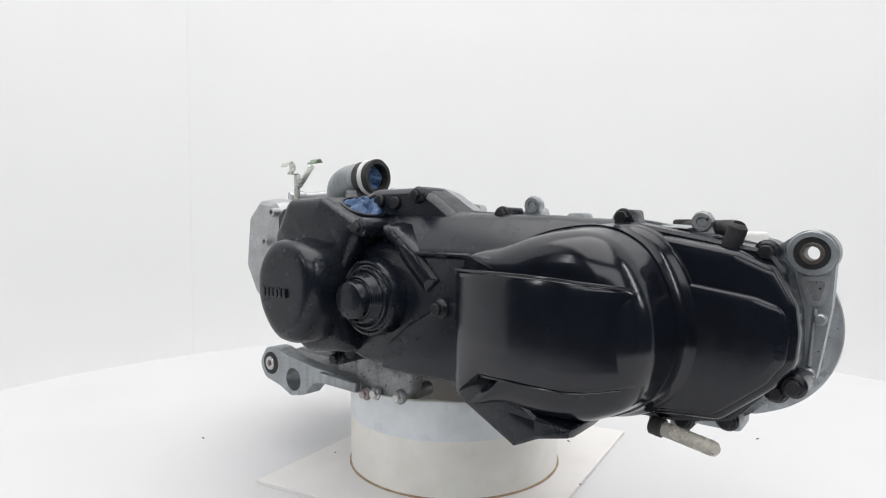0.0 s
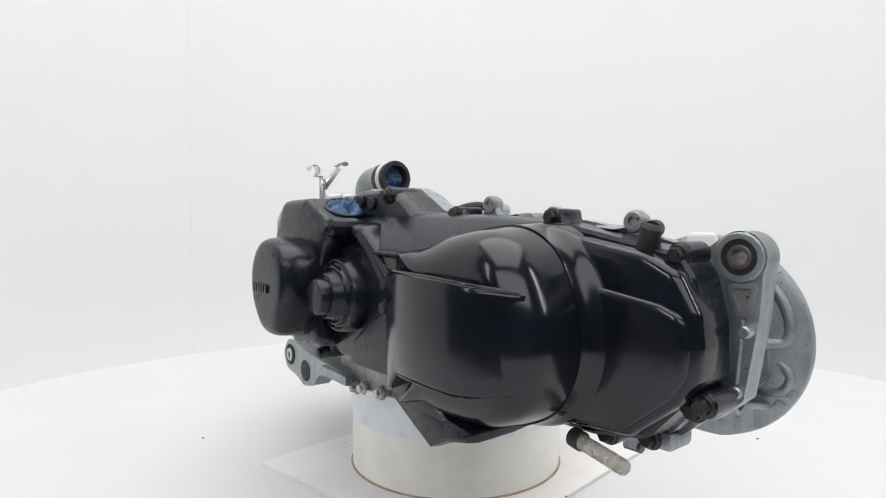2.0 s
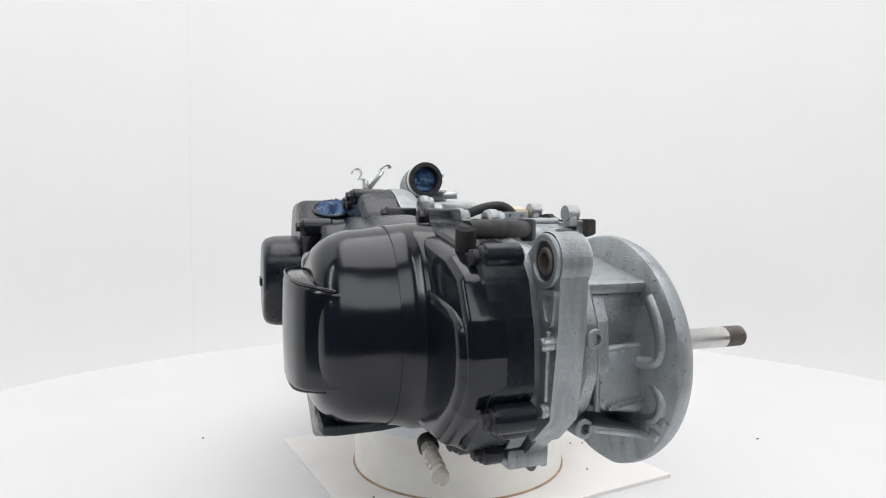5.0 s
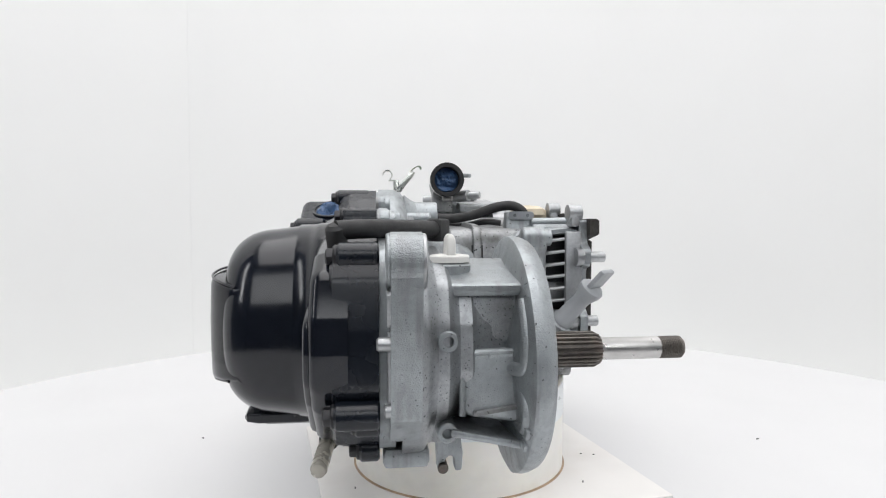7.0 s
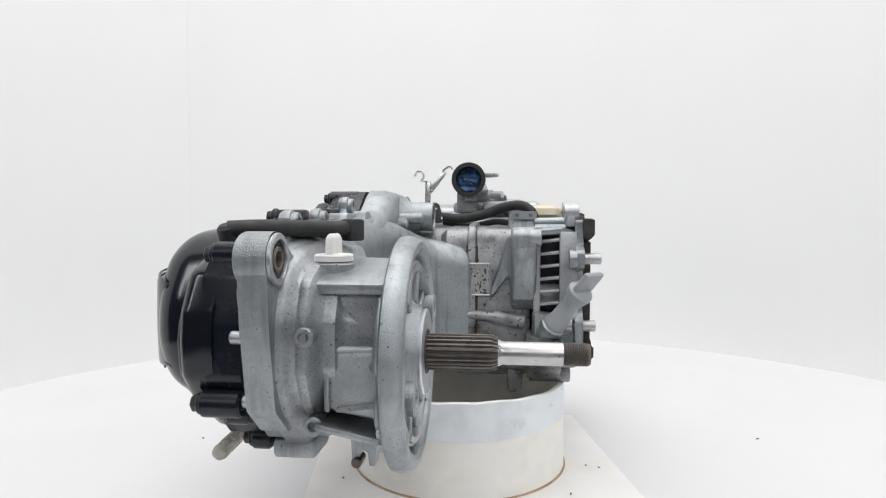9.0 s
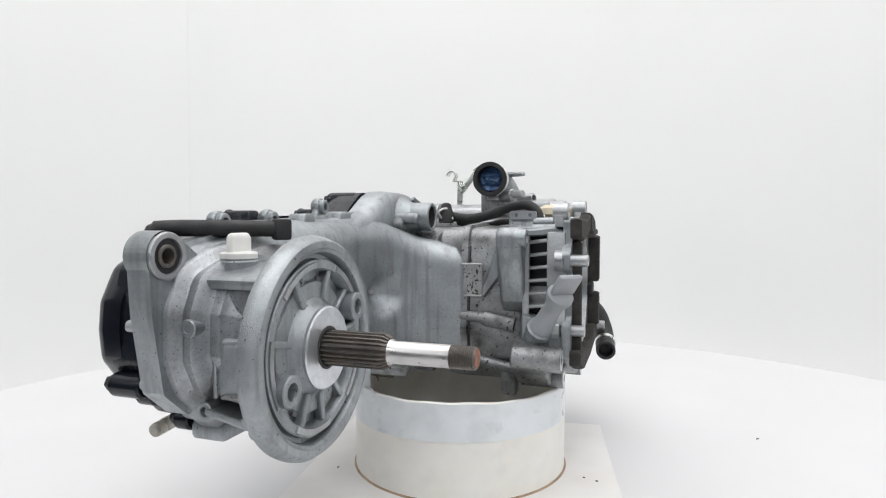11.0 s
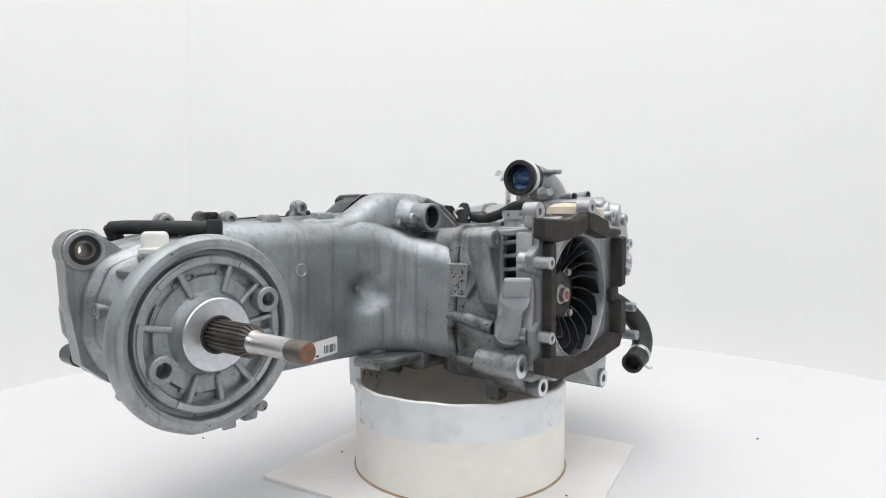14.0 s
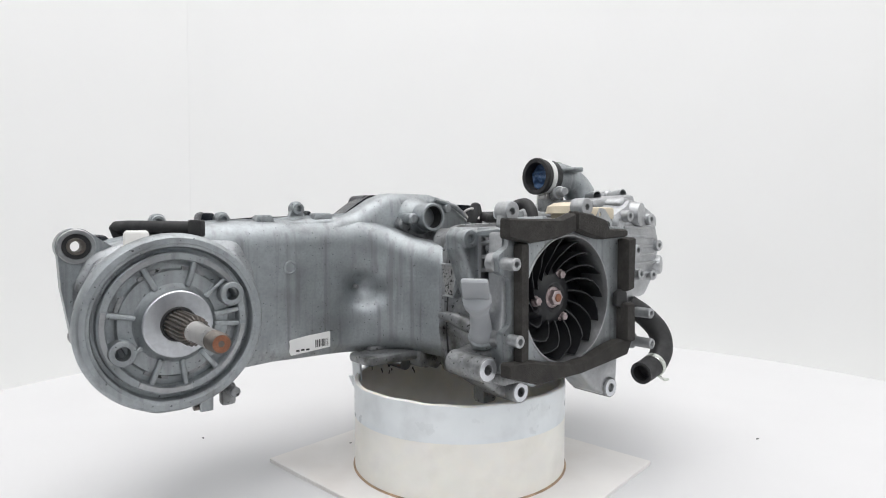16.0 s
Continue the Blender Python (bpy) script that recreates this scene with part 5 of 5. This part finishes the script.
    lathe(bm, (-0.24, 0.09, 0.236), (-0.5, 1, 0), [(0, 0.017), (0.025, 0.015), (0.036, 0.012), (0.038, 0.009)], 26)
    part("round_boss", bm, M_ALUBRIGHT, head)
    for p0, p1 in (((-0.222, 0.022, 0.326), (-0.200, 0.062, 0.3285)), ((-0.300, 0.000, 0.330), (-0.283, 0.045, 0.3345))):
        bm = B()
        pipe(bm, p0, p1, 0.0062, 0.0045, deep=0.02, seg=20)
        lathe(bm, p0, Vector(p1) - Vector(p0), [(-0.01, 0.009), (0.012, 0.009), (0.015, 0.0066)], 20)
        part("water_stub", bm, M_ALUBRIGHT, head)
    rng = random.Random(12)
    for k in range(7):
        bm = B()
        z = 0.228 + 0.0115 * k
        block(bm, (-0.205, 0.1195, z), (0.085 - 0.004 * k, 0.010, 0.0035), 0.0012, Matrix.Rotation(radians(rng.uniform(-3, 3)), 3, "Y"))
        part("cooling_fin", bm, M_ALUBRIGHT, head)
    for u, v, z in ((-0.225, 0.122, 0.296), (-0.246, 0.121, 0.262), (-0.176, 0.124, 0.300), (-0.235, 0.120, 0.224)):
        bm = B()
        pipe(bm, (u, v - 0.02, z), (u, v + 0.006, z), 0.0072, 0.0030, deep=0.004, seg=20)
        part("threaded_boss", bm, M_ALUBRIGHT, head)
    bm = B()
    prism(bm, [(-0.205, 0.262), (-0.175, 0.318), (-0.190, 0.324), (-0.225, 0.318), (-0.262, 0.302), (-0.266, 0.288), (-0.238, 0.262)], soft_levels(0.06, 0.112, 0.005, 3), "v", 0.008)
    part("coolant_housing", bm, M_ALUBRIGHT, head)
    bm = B()
    lathe(bm, (-0.196, 0.098, 0.302), (-0.25, 1, 0), [(0, 0.0165), (0.010, 0.0165), (0.012, 0.0185), (0.016, 0.0185), (0.018, 0.016), (0.030, 0.0145)], 28)
    part("coolant_ring", bm, M_ALUBRIGHT, head)
    bm = B()
    prism(bm, [(-0.262, 0.300), (-0.285, 0.309), (-0.305, 0.312), (-0.312, 0.304), (-0.300, 0.296), (-0.27, 0.288)], soft_levels(0.03, 0.040, 0.002, 2), "v", 0.004)
    part("lug", bm, M_ALUBRIGHT, head)
    bm = B()
    block(bm, (-0.20, 0.06, 0.318), (0.09, 0.06, 0.014), 0.005, Matrix.Rotation(0.1, 3, "Y"))
    part("manifold_pad", bm, M_ALUBRIGHT, head)
    bm = B()
    plate(bm, [(-0.098, 0.296), (-0.106, 0.309), (-0.116, 0.307), (-0.130, 0.292), (-0.128, 0.280), (-0.112, 0.279)], [circle(-0.1065, 0.301, 0.0024, 14), circle(-0.120, 0.2875, 0.0062, 20)], 0.132, 0.136, r=0.004)
    part("port_flange", bm, M_ALUBRIGHT, head)
    bm = B()
    prism(bm, [(-0.160, 0.14), (-0.158, 0.235), (-0.172, 0.25), (-0.188, 0.20), (-0.188, 0.165), (-0.176, 0.14)], soft_levels(0.11, 0.128, 0.003), "v", 0.006)
    part("rib_web", bm, M_ALUBRIGHT, head)
    bm = B()
    block(bm, (-0.098, 0.118, 0.3025), (0.075, 0.034, 0.014), 0.003)
    lathe(bm, (-0.075, 0.113, 0.302), (0, 0, 1), [(0, 0.024), (0.008, 0.022), (0.012, 0.014), (0.013, 0.003)], 26)
    part("insulator_pad", bm, M_BEIGE, top, "beige plastic shroud edge")

    # ---------------- intake
    ic = Vector((-0.137, 0.010, 0.3535))
    bm = B()
    hose(bm, [(-0.160, 0.010, 0.3535), (-0.185, 0.010, 0.3530), (-0.208, 0.012, 0.346), (-0.220, 0.018, 0.330), (-0.222, 0.022, 0.312), (-0.222, 0.022, 0.298)], 0.0205, 26)
    intake = part("intake_pipe", bm, M_ALU, top, "cast aluminium intake elbow with rubber joint")
    bm = B()
    lathe(bm, ic, (1, 0, 0), [(-0.030, 0.0212), (-0.028, 0.0225), (-0.004, 0.0232), (-0.002, 0.0245), (0.001, 0.0245), (0.002, 0.0238), (0.002, 0.0185), (-0.016, 0.0172), (-0.028, 0.0172)], 44, closed=True)
    part("rubber_joint", bm, M_RUBBER, intake)
    bm = B()
    pipe(bm, ic + Vector((-0.0165, 0, 0)), ic + Vector((-0.0085, 0, 0)), 0.0243, 0.0228, seg=44)
    part("clamp_band", bm, M_WHITEBAND, intake, "white hose clamp band")
    bm = B()
    rod(bm, ic + Vector((-0.0125, -0.006, -0.0265)), ic + Vector((-0.0125, 0.010, -0.0265)), 0.0036, 12)
    block(bm, ic + Vector((-0.0125, -0.004, -0.0255)), (0.008, 0.004, 0.008), 0.001)
    block(bm, ic + Vector((-0.0125, 0.006, -0.0255)), (0.008, 0.004, 0.008), 0.001)
    part("clamp_screw", bm, M_STEEL, intake)
    bm = B()
    prism(bm, [(-0.162, 0.010), (-0.174, 0.048), (-0.181, 0.053), (-0.190, 0.046), (-0.205, 0.010)], soft_levels(0.360, 0.3655, 0.0015, 2), "z", 0.004)
    part("flange_tab", bm, M_ALU, intake)
    bm = B()
    block(bm, (-0.21, 0.012, 0.312), (0.05, 0.058, 0.022), 0.006)
    part("intake_base", bm, M_ALU, intake)
    bm = B()
    rod(bm, (-0.165, 0.02, 0.330), (-0.145, 0.043, 0.331), 0.0085, 16)
    rod(bm, (-0.147, 0.04, 0.331), (-0.138, 0.058, 0.332), 0.0052, 16)
    part("injector", bm, M_ALUBRIGHT, intake)
    bm = B()
    block(bm, (-0.170, 0.006, 0.322), (0.022, 0.03, 0.03), 0.003)
    part("sensor_block", bm, M_ALUDIRTY, intake)

    # ---------------- cable bracket with two clips
    bm = B()
    prism(bm, [(-0.066, 0.300), (-0.0585, 0.300), (-0.0555, 0.332), (-0.0555, 0.358), (-0.064, 0.358), (-0.0645, 0.335)], soft_levels(-0.222, -0.2195, 0.0006, 2), "u", 0.002)
    prism(bm, [(-0.0600, 0.346), (-0.0360, 0.3735), (-0.0300, 0.369), (-0.0540, 0.338)], soft_levels(-0.222, -0.2195, 0.0006, 2), "u", 0.002)
    stay = part("cable_bracket", bm, M_ZINC, top, "zinc-plated steel cable bracket with two clips")
    bm = B()
    rings = []
    for k in range(15):
        q = radians(-60 + 240 * k / 14)
        rings.append([(-0.221 + du, -0.0735 + r * math.cos(q), 0.3655 + r * math.sin(q)) for du, r in ((-0.006, 0.0062), (0.006, 0.0062), (0.006, 0.0078), (-0.006, 0.0078))])
    loft(bm, rings)
    block(bm, (-0.221, -0.0665, 0.3575), (0.012, 0.010, 0.002), 0.0006)
    part("cable_clip", bm, M_ZINC, stay)
    bm = B()
    rings = []
    for k in range(11):
        q = radians(10 + 190 * k / 10)
        y, z = 0.0075 * math.cos(q), 0.0055 * math.sin(q)
        rings.append([(-0.221 + du, -0.0285 + y * s, 0.3735 + z * s + 0.002 * math.sin(q * 2)) for du, s in ((-0.007, 0.85), (0.007, 0.85), (0.007, 1.1), (-0.007, 1.1))])
    loft(bm, rings)
    part("cable_clip", bm, material("green_zinc", (0.22, 0.30, 0.20), 0.35, 0.6, 0.3, 90), stay, "greenish spring clip")

    # ---------------- front lower mount on the left
    bm = B()
    plate(bm, [(-0.222, 0.112, 0.018), (-0.206, 0.134, 0.014), (-0.186, 0.133), (-0.166, 0.128), (-0.11, 0.120), (-0.05, 0.117), (-0.034, 0.116), (-0.034, 0.103), (-0.098, 0.104), (-0.115, 0.101), (-0.132, 0.084, 0.012), (-0.158, 0.079, 0.012), (-0.180, 0.088), (-0.210, 0.094, 0.014)],
          [circle(-0.1985, 0.1135, 0.0142), circle(-0.1535, 0.0995, 0.0140)], -0.121, -0.098, r=0.008)
    mount = part("front_mount", bm, M_ALU, top, "grey cast front mount with a bushed eye")
    bm = B()
    pipe(bm, (-0.1985, -0.097, 0.1135), (-0.1985, -0.1222, 0.1135), 0.0141, 0.0085)
    part("rubber_bush", bm, M_RUBBER, mount)
    bm = B()
    pipe(bm, (-0.1985, -0.096, 0.1135), (-0.1985, -0.1236, 0.1135), 0.0084, 0.0042)
    part("steel_sleeve", bm, M_STEEL, mount)
    bm = B()
    prism(bm, [(-0.10, 0.118), (-0.036, 0.1165), (-0.036, 0.1045), (-0.10, 0.106)], [(-0.118, 0), (-0.127, 0.0005), (-0.128, 0.0015)], "v", 0.002)
    part("mount_bar", bm, M_ALU, mount)
    bm = B()
    block(bm, (-0.10, -0.075, 0.118), (0.16, 0.06, 0.03), 0.008)
    part("mount_web", bm, M_ALUDIRTY, mount)
    for u, z, c in ((-0.030, 0.1035, hexpink), (-0.014, 0.1065, hexsteel), (0.020, 0.1085, hexsteel)):
        bm = B()
        rod(bm, (u, -0.07, z), (u, -0.119, z), 0.0078, 18, 0.001)
        lug = part("sump_lug", bm, M_ALUDIRTY, mount)
        part("bolt", c, None, lug, "", aim((u, -0.120, z), left))
    bm = B()
    prism(bm, [(-0.05, 0.150), (0.035, 0.150), (0.030, 0.112), (0.015, 0.100), (-0.03, 0.098), (-0.05, 0.105)], soft_levels(-0.115, -0.09, 0.006), "v", 0.01)
    part("sump_wall", bm, M_ALUDIRTY, mount)

    # ---------------- lower hose at the front right
    bm = B()
    hose(bm, [(-0.137, 0.172, 0.1195), (-0.156, 0.170, 0.1220), (-0.178, 0.168, 0.128), (-0.195, 0.163, 0.142), (-0.198, 0.155, 0.160), (-0.190, 0.140, 0.178), (-0.18, 0.125, 0.19)], 0.0128, 22, bore=0.0092)
    low = part("water_hose", bm, M_RUBBER, top, "thick black rubber hose with a spring clip")
    bm = B()
    pipe(bm, (-0.164, 0.1698, 0.1232), (-0.171, 0.1690, 0.1252), 0.0138, 0.0127)
    hose(bm, [(-0.168, 0.176, 0.112), (-0.173, 0.180, 0.108), (-0.178, 0.182, 0.108)], 0.0016, 8)
    part("spring_clip", bm, M_ZINC, low)
    bm = B()
    rod(bm, (-0.19, 0.07, 0.19), (-0.193, 0.122, 0.180), 0.0115, 18)
    part("hose_stub", bm, M_ALUBRIGHT, low)


def crumpled(name, label, centre, axis, r, depth, mat, seed):
    """A wad of thin crumpled sheet stuffed into an opening."""
    top = tagged(new(name), label, "rag")
    bm = B()
    x, y, z = frame_of(axis)
    c = Vector(centre)
    rng = random.Random(seed)
    off = Vector((rng.uniform(0, 9), rng.uniform(0, 9), rng.uniform(0, 9)))
    rings = []
    nr, seg = 14, 44
    for i in range(nr + 1):
        f = i / nr
        ring = []
        for k in range(seg):
            q = 2 * math.pi * k / seg
            p = x * math.cos(q) * r * f + y * math.sin(q) * r * f
            h = noise.ridged_multi_fractal(p * 95 + off, 1.0, 2.0, 3, 1.0, 2.0) * 0.35 + noise.noise(p * 60 + off) * 0.5
            h = h * depth * (1 - f ** 6 * 0.8)
            ring.append(c + p + z * (h - depth * 0.4))
        rings.append(ring)
    rings[0] = [rings[0][0] + (x * math.cos(6.283 * k / seg) + y * math.sin(6.283 * k / seg)) * 0.0003 for k in range(seg)]
    back = [p - z * 0.004 for p in rings[-1]]
    loft(bm, rings + [back])
    part("crumpled_sheet", bm, mat, top, sharp=28)
    return top


booth()
turntable()
board = base_board()
stand = pipe_stand()
motor, belt_case, cover = engine()
engine_front(motor)
rag_intake = crumpled("intake_rag", "dark blue crumpled rag plugging the round intake", (-0.144, 0.010, 0.3535), (1, 0, 0), 0.0182, 0.014, M_BLUE, 4)
rag_cover = crumpled("cover_rag", "light blue crumpled rag stuffed in the cover opening", (-0.0045, -0.1433, 0.3120), (0.40, -0.10, 0.90), 0.0212, 0.018, M_BLUE, 8)


def motions():
    """Everything on the turntable turns at one even pace."""
    rows = [(k * 0.5, pose(0, 0, 0, 0, 0, -37.5 - 6.4231 * k * 0.5)) for k in range(33)]
    for thing in (board, stand, motor, rag_intake, rag_cover):
        walk(thing, rows)


motions()
